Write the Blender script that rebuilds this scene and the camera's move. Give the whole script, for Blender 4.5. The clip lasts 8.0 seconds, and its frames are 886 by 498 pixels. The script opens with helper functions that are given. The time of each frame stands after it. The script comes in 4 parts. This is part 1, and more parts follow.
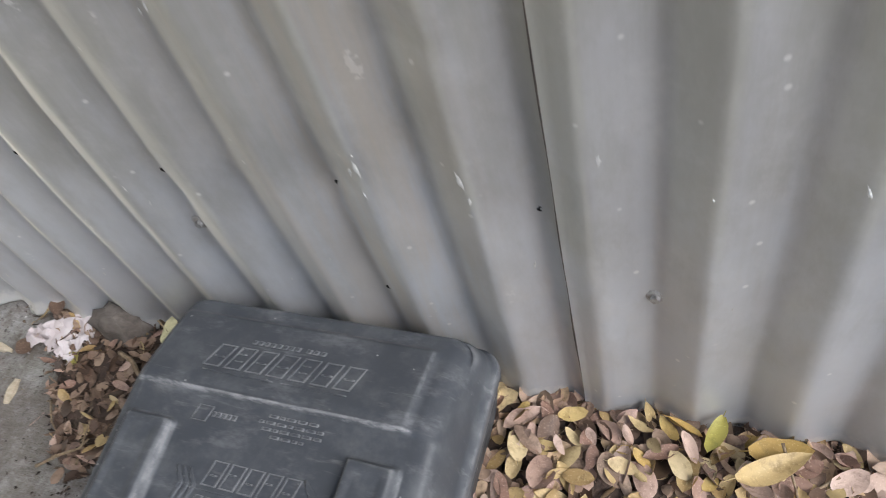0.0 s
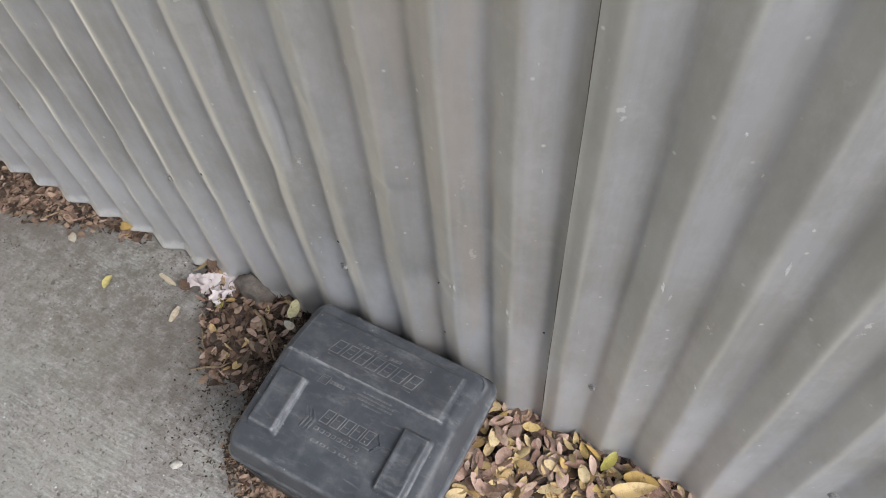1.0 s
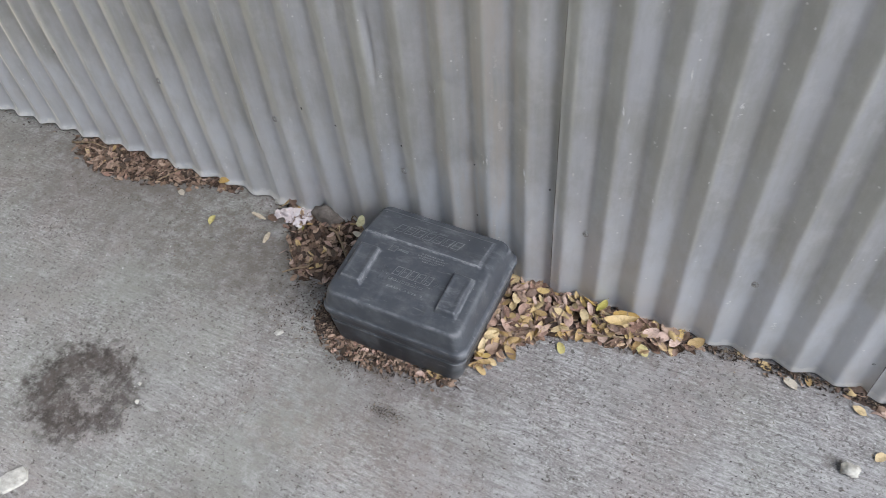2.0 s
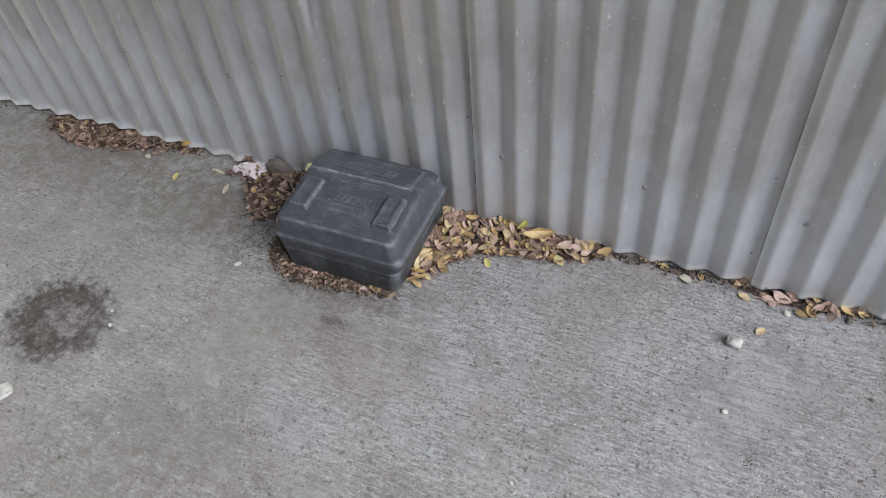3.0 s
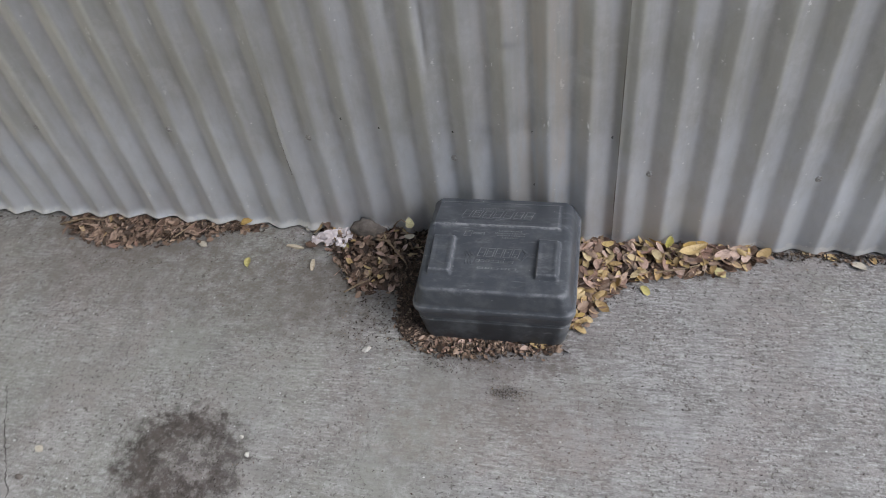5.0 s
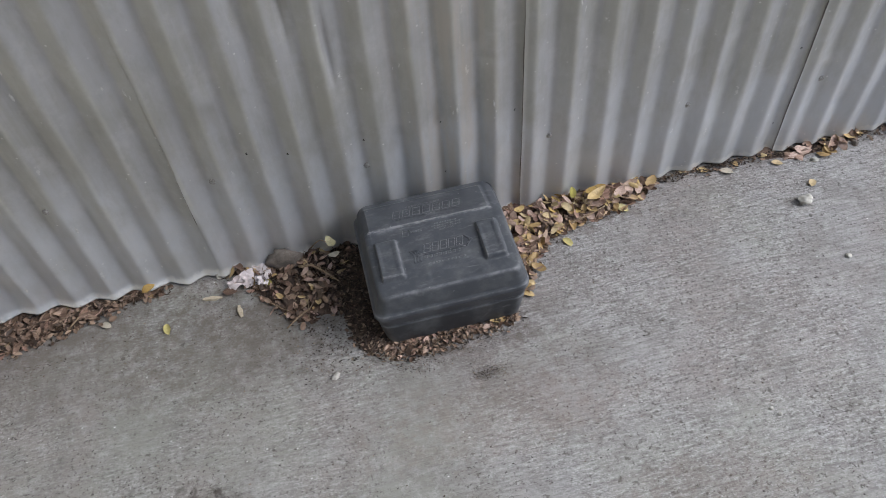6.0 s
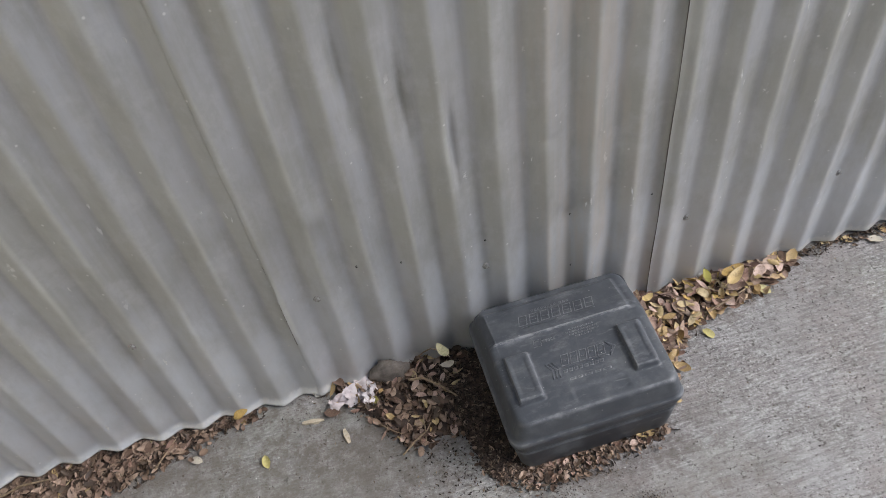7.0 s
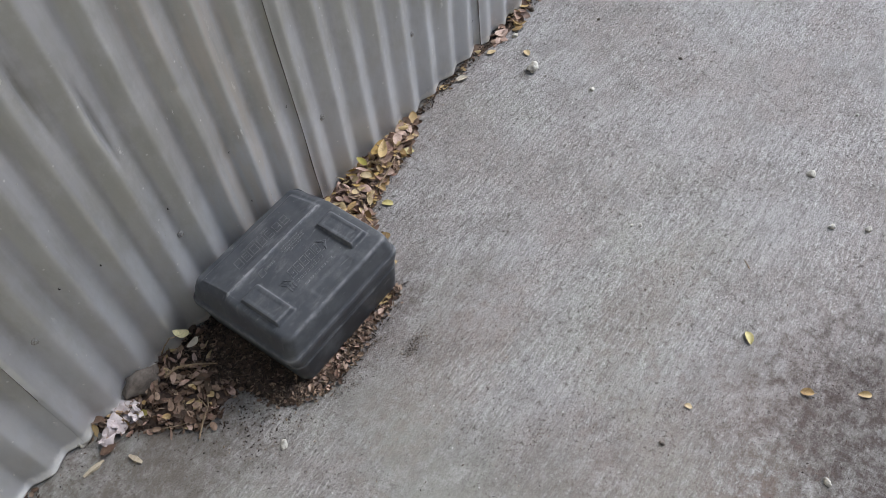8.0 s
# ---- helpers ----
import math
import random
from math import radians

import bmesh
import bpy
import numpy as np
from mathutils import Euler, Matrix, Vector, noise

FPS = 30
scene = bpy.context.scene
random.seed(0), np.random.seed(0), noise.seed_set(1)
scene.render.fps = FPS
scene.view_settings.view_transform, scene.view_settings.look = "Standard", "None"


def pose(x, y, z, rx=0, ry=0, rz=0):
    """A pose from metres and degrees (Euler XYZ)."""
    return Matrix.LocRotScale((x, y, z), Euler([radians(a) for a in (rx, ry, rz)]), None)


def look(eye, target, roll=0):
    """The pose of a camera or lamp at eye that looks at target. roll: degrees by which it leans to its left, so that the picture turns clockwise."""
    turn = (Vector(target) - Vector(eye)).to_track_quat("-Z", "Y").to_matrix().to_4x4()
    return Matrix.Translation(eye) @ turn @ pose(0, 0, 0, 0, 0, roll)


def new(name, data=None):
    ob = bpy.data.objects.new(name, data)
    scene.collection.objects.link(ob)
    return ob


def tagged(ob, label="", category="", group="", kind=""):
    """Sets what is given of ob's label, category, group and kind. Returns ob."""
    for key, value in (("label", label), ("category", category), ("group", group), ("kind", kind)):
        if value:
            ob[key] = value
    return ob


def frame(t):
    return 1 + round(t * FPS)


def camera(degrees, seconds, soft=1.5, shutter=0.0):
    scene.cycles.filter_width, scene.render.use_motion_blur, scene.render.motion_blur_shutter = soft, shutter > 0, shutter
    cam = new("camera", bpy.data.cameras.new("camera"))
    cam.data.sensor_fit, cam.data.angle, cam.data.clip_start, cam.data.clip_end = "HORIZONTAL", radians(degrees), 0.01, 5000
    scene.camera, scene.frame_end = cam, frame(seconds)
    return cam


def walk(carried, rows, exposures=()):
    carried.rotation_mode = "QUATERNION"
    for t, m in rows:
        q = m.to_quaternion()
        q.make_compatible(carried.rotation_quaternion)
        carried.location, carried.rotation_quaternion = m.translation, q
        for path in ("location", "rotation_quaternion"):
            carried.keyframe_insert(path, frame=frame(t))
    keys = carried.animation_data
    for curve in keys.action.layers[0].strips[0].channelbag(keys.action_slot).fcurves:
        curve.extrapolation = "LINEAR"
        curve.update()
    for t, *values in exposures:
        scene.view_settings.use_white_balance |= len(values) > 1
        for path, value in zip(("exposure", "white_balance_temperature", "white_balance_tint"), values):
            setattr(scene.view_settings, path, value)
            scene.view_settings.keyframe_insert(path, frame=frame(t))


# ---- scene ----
cam = camera(59.7, 8.0, 0.5, 0.12)
PATH = [
    (0, (0.285, -0.263, 0.6), (-0.377, 0.781, -0.972), -19.7),
    (0.3, (0.2572, -0.2751, 0.7672), (-0.2826, 0.5877, -0.7174), -19.02),
    (0.5, (0.257, -0.282, 0.869), (-0.32, 0.635, -0.813), -15.1),
    (0.8, (0.2881, -0.3097, 0.9625), (-0.2367, 0.4935, -0.5605), -7.46),
    (1, (0.303, -0.356, 1.008), (-0.286, 0.548, -0.675), -5.8),
    (1.2, (0.3230, -0.4487, 1.0280), (-0.2304, 0.4187, -0.4490), -4.97),
    (1.5, (0.35, -0.625, 1.06), (-0.274, 0.387, -0.548), -5.5),
    (1.7, (0.3738, -0.7098, 1.0772), (-0.1880, 0.2220, -0.3568), -5.65),
    (2, (0.455, -0.807, 1.132), (-0.191, 0.303, -0.401), -5.9),
    (2.2, (0.523, -0.853, 1.138), (-0.124, 0.298, -0.364), -5.4),
    (3.3, (0.643, -1.109, 1.118), (0.036, 0.105, -0.351), -6.8),
    (3.5, (0.58, -1.178, 1.128), (-0.011, 0.042, -0.343), -6.9),
    (3.8, (0.5166, -1.2597, 1.1348), (-0.0074, -0.1631, -0.1930), -6.77),
    (4, (0.488, -1.271, 1.131), (-0.083, -0.052, -0.348), -6.1),
    (4.2, (0.4297, -1.2454, 1.1155), (-0.0456, -0.1300, -0.2149), -4.54),
    (4.5, (0.333, -1.114, 1.094), (-0.194, 0.127, -0.383), -5.6),
    (4.7, (0.254, -1.019, 1.094), (-0.264, 0.227, -0.382), -7.1),
    (5.8, (-0.054, -0.955, 1.107), (0.154, 0.282, -0.45), -6.7),
    (6, (-0.121, -0.96, 1.141), (0.086, 0.273, -0.42), -5.4),
    (6.3, (-0.1687, -0.9343, 1.1390), (0.0116, 0.2084, -0.2401), -5.73),
    (6.5, (-0.194, -0.88, 1.124), (0.001, 0.397, -0.403), -6.3),
    (6.8, (-0.2266, -0.7616, 1.1080), (-0.0603, 0.3949, -0.2613), -7.86),
    (7, (-0.243, -0.721, 1.11), (-0.057, 0.573, -0.404), -9.7),
    (7.2, (-0.2434, -0.7123, 1.1090), (-0.0115, 0.4298, -0.2628), -11.72),
    (7.5, (-0.27, -0.746, 1.077), (0.332, 0.329, -0.499), -9.1),
    (7.8, (-0.3464, -0.8023, 1.0918), (0.4223, -0.0372, -0.3448), -9.76),
    (8, (-0.394, -0.828, 1.109), (0.501, -0.015, -0.484), -8.0),
]
walk(cam, [(t, look(eye, target, roll)) for t, eye, target, roll in PATH], [(0.0, 0.68, 6250, 10), (0.5, 0.71, 6400, 10), (1.0, 0.70, 6350, 10), (1.6, 0.73, 6150, 10), (2.2, 0.53, 6000, 10), (4.0, 0.35, 6120, 10.5), (6.0, 0.36, 6120, 10.5), (7.0, 0.55, 6250, 10.8), (7.5, 0.61, 6120, 10.5), (8.0, 0.40, 6140, 10.5)])

# ---- world and light ----
SUN_AZ, SUN_EL = 103.0, 43.0      # compass-like: degrees from +y towards +x
world = bpy.data.worlds.new("sky")
scene.world = world
world.use_nodes = True
wn = world.node_tree
sky = wn.nodes.new("ShaderNodeTexSky")
sky.sky_type, sky.sun_disc = "NISHITA", False
sky.sun_elevation, sky.sun_rotation = radians(SUN_EL), radians(SUN_AZ)
sky.air_density, sky.dust_density, sky.ozone_density = 1.0, 2.0, 2.0
wn.links.new(sky.outputs[0], wn.nodes["Background"].inputs[0])
wn.nodes["Background"].inputs[1].default_value = 0.165
sun_data = bpy.data.lights.new("sun", "SUN")
sun_data.energy, sun_data.angle, sun_data.color = 2.6, radians(46), (1.0, 0.99, 0.98)
sun = new("sun", sun_data)
_a, _e = radians(SUN_AZ), radians(SUN_EL)
sun.matrix_world = look((5 * math.sin(_a) * math.cos(_e), 5 * math.cos(_a) * math.cos(_e), 5 * math.sin(_e)), (0, 0, 0))


# ---- node materials ----
PITCH, CREST, MEAN_Y, AMP = 0.0665, 0.2850, 0.0028, 0.0062      # the wall's corrugation


class Mat:
    """A principled material and short ways to add nodes to it."""

    def __init__(self, name, rough=0.6, metal=0.0, spec=0.5):
        self.m = bpy.data.materials.new(name)
        self.m.use_nodes = True
        self.t = self.m.node_tree
        self.b = self.t.nodes["Principled BSDF"]
        self.b.inputs["Roughness"].default_value = rough
        self.b.inputs["Metallic"].default_value = metal
        self.b.inputs["Specular IOR Level"].default_value = spec
        self.pos = self.t.nodes.new("ShaderNodeNewGeometry").outputs["Position"]

    def link(self, a, b):
        self.t.links.new(a, b)

    def put(self, socket, value):
        if isinstance(value, bpy.types.NodeSocket):
            self.link(value, socket)
        else:
            socket.default_value = value

    def scaled(self, s, src=None, rot=0.0):
        n = self.t.nodes.new("ShaderNodeMapping")
        self.link(src or self.pos, n.inputs[0])
        n.inputs["Scale"].default_value = s
        n.inputs["Rotation"].default_value = (0, 0, radians(rot))
        return n.outputs[0]

    def noise(self, scale, detail=4.0, rough=0.6, src=None):
        n = self.t.nodes.new("ShaderNodeTexNoise")
        self.link(src or self.pos, n.inputs["Vector"])
        n.inputs["Scale"].default_value, n.inputs["Detail"].default_value, n.inputs["Roughness"].default_value = scale, detail, rough
        return n.outputs[0]

    def cells(self, scale, src=None):
        n = self.t.nodes.new("ShaderNodeTexVoronoi")
        self.link(src or self.pos, n.inputs["Vector"])
        n.inputs["Scale"].default_value = scale
        return n.outputs["Distance"], n.outputs["Color"]

    def ramp(self, f, stops):
        n = self.t.nodes.new("ShaderNodeValToRGB")
        self.link(f, n.inputs[0])
        e = n.color_ramp.elements
        while len(e) < len(stops):
            e.new(0.5)
        for k, (p, c) in zip(e, stops):
            k.position = p
            k.color = (*c, 1) if isinstance(c, tuple) else (c, c, c, 1)
        return n.outputs[0]

    def mix(self, f, a, b, how="MIX"):
        n = self.t.nodes.new("ShaderNodeMix")
        n.data_type, n.blend_type = "RGBA", how
        for s, v in ((n.inputs[0], f), (n.inputs[6], a), (n.inputs[7], b)):
            self.put(s, (*v, 1) if isinstance(v, tuple) else v)
        return n.outputs[2]

    def calc(self, op, a, b=0.0, c=0.0):
        n = self.t.nodes.new("ShaderNodeMath")
        n.operation = op
        for s, v in zip(n.inputs, (a, b, c)):
            self.put(s, v)
        return n.outputs[0]

    def span(self, f, lo, hi, a=0.0, b=1.0):
        n = self.t.nodes.new("ShaderNodeMapRange")
        n.interpolation_type = "SMOOTHSTEP"
        for s, v in zip(n.inputs, (f, lo, hi, a, b)):
            self.put(s, v)
        return n.outputs[0]

    def xyz(self, src=None):
        n = self.t.nodes.new("ShaderNodeSeparateXYZ")
        self.link(src or self.pos, n.inputs[0])
        return n.outputs

    def spot(self, x, y, rx, ry, wobble, hard=0.55):
        """1 within an uneven patch of ground about (x, y), 0 outside."""
        o = self.xyz()
        dx = self.calc("DIVIDE", self.calc("SUBTRACT", o[0], x), rx)
        dy = self.calc("DIVIDE", self.calc("SUBTRACT", o[1], y), ry)
        d = self.calc("SQRT", self.calc("ADD", self.calc("MULTIPLY", dx, dx), self.calc("MULTIPLY", dy, dy)))
        return self.span(self.calc("ADD", d, wobble), hard, 1.15, 1.0, 0.0)

    def random(self):
        return self.t.nodes.new("ShaderNodeObjectInfo").outputs["Random"]

    def color(self, c):
        self.put(self.b.inputs["Base Color"], (*c, 1) if isinstance(c, tuple) else c)
        return self

    def rough(self, r):
        self.put(self.b.inputs["Roughness"], r)
        return self

    def bump(self, height, strength=0.3, depth=0.001):
        n = self.t.nodes.new("ShaderNodeBump")
        n.inputs["Strength"].default_value, n.inputs["Distance"].default_value = strength, depth
        self.link(height, n.inputs["Height"])
        self.link(n.outputs[0], self.b.inputs["Normal"])
        return self


def concrete():
    k = Mat("broomed concrete", 0.85, spec=0.3)
    o = k.xyz()
    wide = k.noise(1.7, 5, 0.6)
    grain = k.noise(210, 4, 0.8)
    broom = k.noise(1.0, 4, 0.7, k.scaled((56, 225, 1), rot=6))
    scrape = k.noise(1.0, 5, 0.7, k.scaled((11, 120, 1), rot=6))
    drift = k.calc("ADD", o[0], k.span(wide, 0.3, 0.7, -0.5, 0.5))
    east = k.span(drift, -0.35, 0.45, 0.62, 1.0)
    worn = k.calc("MULTIPLY", k.span(k.noise(4.5, 5, 0.65), 0.36, 0.62, 0.25, 1.0), east)
    wob = k.span(k.noise(34, 6, 0.75), 0.3, 0.7, -0.45, 0.45)
    # greenish grey towards the west, bluish grey towards the east, pinkish and pale patches
    c = k.mix(k.span(drift, -0.45, 0.55), (0.262, 0.260, 0.228), (0.354, 0.344, 0.334))
    c = k.mix(k.span(k.noise(2.9, 5, 0.6), 0.42, 0.60, 0.0, 0.85), c, (0.296, 0.262, 0.243))
    c = k.mix(k.span(k.noise(2.1, 5, 0.6, k.scaled((1, 1, 1), rot=50)), 0.50, 0.66, 0.0, 0.6), c, (0.315, 0.318, 0.272))
    c = k.mix(k.span(k.noise(3.7, 5, 0.65), 0.50, 0.64, 0.0, 0.5), c, (0.385, 0.375, 0.362))
    c = k.mix(k.span(k.noise(11, 6, 0.75), 0.46, 0.62, 0.0, 0.6), c, (0.20, 0.19, 0.172))
    c = k.mix(k.span(k.noise(28, 6, 0.85), 0.49, 0.64, 0.0, 0.6), c, (0.42, 0.403, 0.385))
    c = k.mix(k.calc("MULTIPLY", k.span(scrape, 0.47, 0.60, 0.0, 0.65), east), c, (0.235, 0.222, 0.212))
    c = k.mix(k.calc("MULTIPLY", k.span(scrape, 0.36, 0.46, 0.50, 0.0), worn), c, (0.42, 0.412, 0.40))
    # beyond the fence's west end, sunlit brightness is put into the colour
    c = k.mix(k.span(k.calc("ADD", o[0], k.span(wide, 0.3, 0.7, -0.2, 0.2)), -1.75, -1.35, 0.8, 0.0), c, (0.56, 0.51, 0.43))
    # fine ridges drawn out by the broom, sand grains
    c = k.mix(k.calc("MULTIPLY", k.span(broom, 0.37, 0.47, 0.75, 0.0), worn), c, (0.15, 0.14, 0.132))
    c = k.mix(k.calc("MULTIPLY", k.span(broom, 0.53, 0.62, 0.0, 0.65), worn), c, (0.53, 0.52, 0.50))
    c = k.mix(k.calc("MULTIPLY", k.span(grain, 0.37, 0.46, 0.7, 0.0), worn), c, (0.14, 0.132, 0.124))
    c = k.mix(k.calc("MULTIPLY", k.span(grain, 0.55, 0.64, 0.0, 0.65), worn), c, (0.60, 0.59, 0.57))
    # pits and stuck crumbs: small ones thick in places, larger ones scattered
    for scale, low, high, patch, tone in ((150, 0.560, 0.62, 6, (0.080, 0.070, 0.062)), (70, 0.582, 0.625, 4.1, (0.095, 0.084, 0.075)), (30, 0.645, 0.68, 2.6, (0.105, 0.092, 0.083))):
        c = k.mix(k.calc("MULTIPLY", k.span(k.noise(scale, 5, 0.75), low, high, 0.0, 0.85), k.span(k.noise(patch, 4, 0.6), 0.40, 0.58, 0.25, 1.0)), c, tone)
    pale, qc = k.cells(75)
    c = k.mix(k.calc("MULTIPLY", k.span(k.calc("ADD", pale, k.span(grain, 0.3, 0.7, -0.06, 0.06)), 0.05, 0.13, 0.9, 0.0), k.span(qc, 0.70, 0.74)), c, (0.70, 0.69, 0.66))
    # oil stain: a dark broken ring round a paler, mottled middle
    ring = k.spot(-0.462, -0.510, 0.112, 0.096, k.calc("MULTIPLY", wob, 0.55), 0.70)
    core = k.spot(-0.440, -0.508, 0.070, 0.056, k.calc("MULTIPLY", wob, 1.1), 0.45)
    blotch = k.span(k.noise(42, 6, 0.75), 0.42, 0.58)
    tone = k.mix(k.span(k.noise(28, 4, 0.6), 0.40, 0.6), (0.044, 0.035, 0.029), (0.088, 0.074, 0.063))
    hold = k.calc("SUBTRACT", 0.94, k.calc("MULTIPLY", core, k.span(blotch, 0.0, 1.0, 0.20, 0.66)))
    c = k.mix(k.calc("MULTIPLY", k.calc("MULTIPLY", ring, hold), k.span(k.noise(90, 4, 0.7), 0.32, 0.5, 0.6, 1.0)), c, tone)
    # brown dirt beside the litter, dirt patches, a dark patch beside the pale stone
    mottle = k.span(k.noise(48, 6, 0.8), 0.38, 0.60, 0.35, 1.0)
    for x, y, rx, ry, amount, tone in (
        (-0.24, -0.10, 0.20, 0.15, 0.6, (0.105, 0.082, 0.070)), (-0.72, -0.04, 0.32, 0.09, 0.65, (0.125, 0.10, 0.085)),
        (0.01, -0.25, 0.19, 0.07, 0.7, (0.105, 0.085, 0.076)), (0.30, -0.03, 0.22, 0.08, 0.5, (0.14, 0.105, 0.08)),
        (0.29, -1.00, 0.26, 0.20, 1.0, (0.085, 0.068, 0.060)), (-0.05, -0.80, 0.45, 0.16, 0.40, (0.17, 0.13, 0.11)),
        (0.04, -0.338, 0.018, 0.007, 0.3, (0.12, 0.10, 0.085)), (0.05, -0.42, 0.25, 0.08, 0.25, (0.27, 0.20, 0.16)), (-1.28, -0.10, 0.08, 0.07, 0.8, (0.08, 0.06, 0.05)),
        (0.80, -0.0, 0.40, 0.035, 0.6, (0.10, 0.085, 0.075)), (-0.9, -0.10, 0.55, 0.13, 0.45, (0.18, 0.155, 0.13)),
        (-0.38, -0.17, 0.20, 0.13, 0.55, (0.15, 0.128, 0.106)), (-0.66, -0.15, 0.36, 0.10, 0.45, (0.17, 0.15, 0.125)),
        (0.02, -0.345, 0.25, 0.09, 0.45, (0.19, 0.165, 0.145)), (-0.10, -0.64, 0.20, 0.10, 0.50, (0.17, 0.145, 0.128)), (0.705, -0.137, 0.022, 0.016, 0.6, (0.10, 0.085, 0.07)),
        (-0.30, -0.87, 0.13, 0.03, 0.9, (0.14, 0.105, 0.085)), (-0.02, -0.90, 0.22, 0.10, 0.6, (0.19, 0.145, 0.122)), (0.30, -0.62, 0.20, 0.08, 0.4, (0.21, 0.17, 0.145)),
    ):
        c = k.mix(k.calc("MULTIPLY", k.calc("MULTIPLY", k.spot(x, y, rx, ry, wob, 0.30), mottle), amount), c, tone)
    h = k.calc("MULTIPLY", k.calc("ADD", k.calc("MULTIPLY", grain, 0.8), k.calc("MULTIPLY", broom, 1.0)), east)
    return k.color(c).bump(h, 0.95, 0.0030).m


def sheet_metal():
    k = Mat("weathered grey metal sheet", 0.4, 0.55, 0.7)
    o = k.xyz()
    streak = k.noise(1.0, 5, 0.6, k.scaled((38, 38, 1.6)))
    cloud = k.noise(6, 5, 0.6)
    c = k.ramp(streak, [(0.3, (0.468, 0.464, 0.457)), (0.52, (0.502, 0.502, 0.504)), (0.75, (0.545, 0.549, 0.556))])
    c = k.mix(k.span(k.calc("ADD", k.calc("MULTIPLY", cloud, 0.6), k.calc("MULTIPLY", k.noise(1.0, 4, 0.6, k.scaled((60, 60, 1.1))), 0.4)), 0.44, 0.62, 0.0, 0.55), c, (0.40, 0.388, 0.335))
    # yellowish tint paints warm light on the west-facing flanks, uneven along their height
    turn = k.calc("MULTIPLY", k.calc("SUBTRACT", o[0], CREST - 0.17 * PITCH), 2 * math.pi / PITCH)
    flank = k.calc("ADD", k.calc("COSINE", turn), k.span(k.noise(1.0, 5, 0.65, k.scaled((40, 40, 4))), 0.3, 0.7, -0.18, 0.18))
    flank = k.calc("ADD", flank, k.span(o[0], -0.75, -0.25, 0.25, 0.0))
    tinted = k.calc("MULTIPLY", k.span(flank, -0.02, 0.64), k.span(k.noise(5, 4, 0.6), 0.3, 0.7, 0.65, 1.0))
    # blue sky light painted over the lower part, with less of the yellow tint
    skylit = k.span(k.calc("ADD", o[2], k.span(k.noise(1.0, 5, 0.65, k.scaled((14, 14, 7))), 0.3, 0.7, -0.07, 0.07)), 0.10, 0.34, 1.0, 0.0)
    tinted = k.calc("MULTIPLY", tinted, k.span(skylit, 0.0, 1.0, 1.0, 0.45))
    c = k.mix(k.calc("MULTIPLY", tinted, 0.70), c, (0.49, 0.485, 0.415))
    c = k.mix(k.calc("MULTIPLY", skylit, 0.75), c, (0.585, 0.597, 0.618))
    k.put(k.b.inputs["Metallic"], k.calc("SUBTRACT", k.span(tinted, 0.0, 1.0, 0.68, 0.30), k.calc("MULTIPLY", skylit, 0.20)))
    # sheen stands in for bright light caught at grazing angles
    k.put(k.b.inputs["Sheen Weight"], k.calc("MULTIPLY", tinted, 0.85))
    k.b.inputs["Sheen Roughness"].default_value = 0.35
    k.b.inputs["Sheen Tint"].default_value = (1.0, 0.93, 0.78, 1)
    # dusty bloom and dull smudges
    c = k.mix(k.span(k.noise(17, 6, 0.72), 0.48, 0.66, 0.0, 0.45), c, (0.59, 0.583, 0.572))
    c = k.mix(k.span(k.noise(1.0, 6, 0.7, k.scaled((21, 21, 9))), 0.44, 0.66, 0.0, k.span(skylit, 0.0, 1.0, 0.40, 0.25)), c, (0.36, 0.352, 0.315))
    # pale flecks and short runs of paint
    d, dc = k.cells(46)
    c = k.mix(k.calc("MULTIPLY", k.span(d, 0.04, 0.11, 0.7, 0.0), k.span(dc, 0.62, 0.66)), c, (0.80, 0.79, 0.76))
    run, rc = k.cells(1.0, k.scaled((44, 44, 13)))
    rag = k.calc("ADD", run, k.span(k.noise(200, 2), 0.3, 0.7, -0.1, 0.1))
    c = k.mix(k.calc("MULTIPLY", k.span(rag, 0.05, 0.13, 0.65, 0.0), k.calc("MULTIPLY", k.span(rc, 0.66, 0.70), k.span(k.noise(6, 3, 0.6), 0.48, 0.58))), c, (0.80, 0.79, 0.76))
    # rusty tint on some ridges
    c = k.mix(k.calc("MULTIPLY", k.calc("MULTIPLY", k.span(o[0], -0.06, 0.05), k.span(o[0], 0.10, 0.20, 1.0, 0.0)), k.span(k.noise(1.0, 5, 0.65, k.scaled((45, 45, 4))), 0.40, 0.62, 0.0, 0.5)), c, (0.55, 0.485, 0.41))
    # worn lip along the foot, its pale colour also standing for sky light caught
    lip = k.span(k.calc("ADD", o[2], k.span(k.noise(60), 0.3, 0.7, -0.005, 0.005)), 0.012, 0.020, 1.0, 0.0)
    c = k.mix(k.calc("MULTIPLY", lip, 0.6), c, (0.74, 0.72, 0.68))
    k.rough(k.span(k.noise(25, 5), 0.3, 0.7, 0.40, 0.52))
    return k.color(c).m


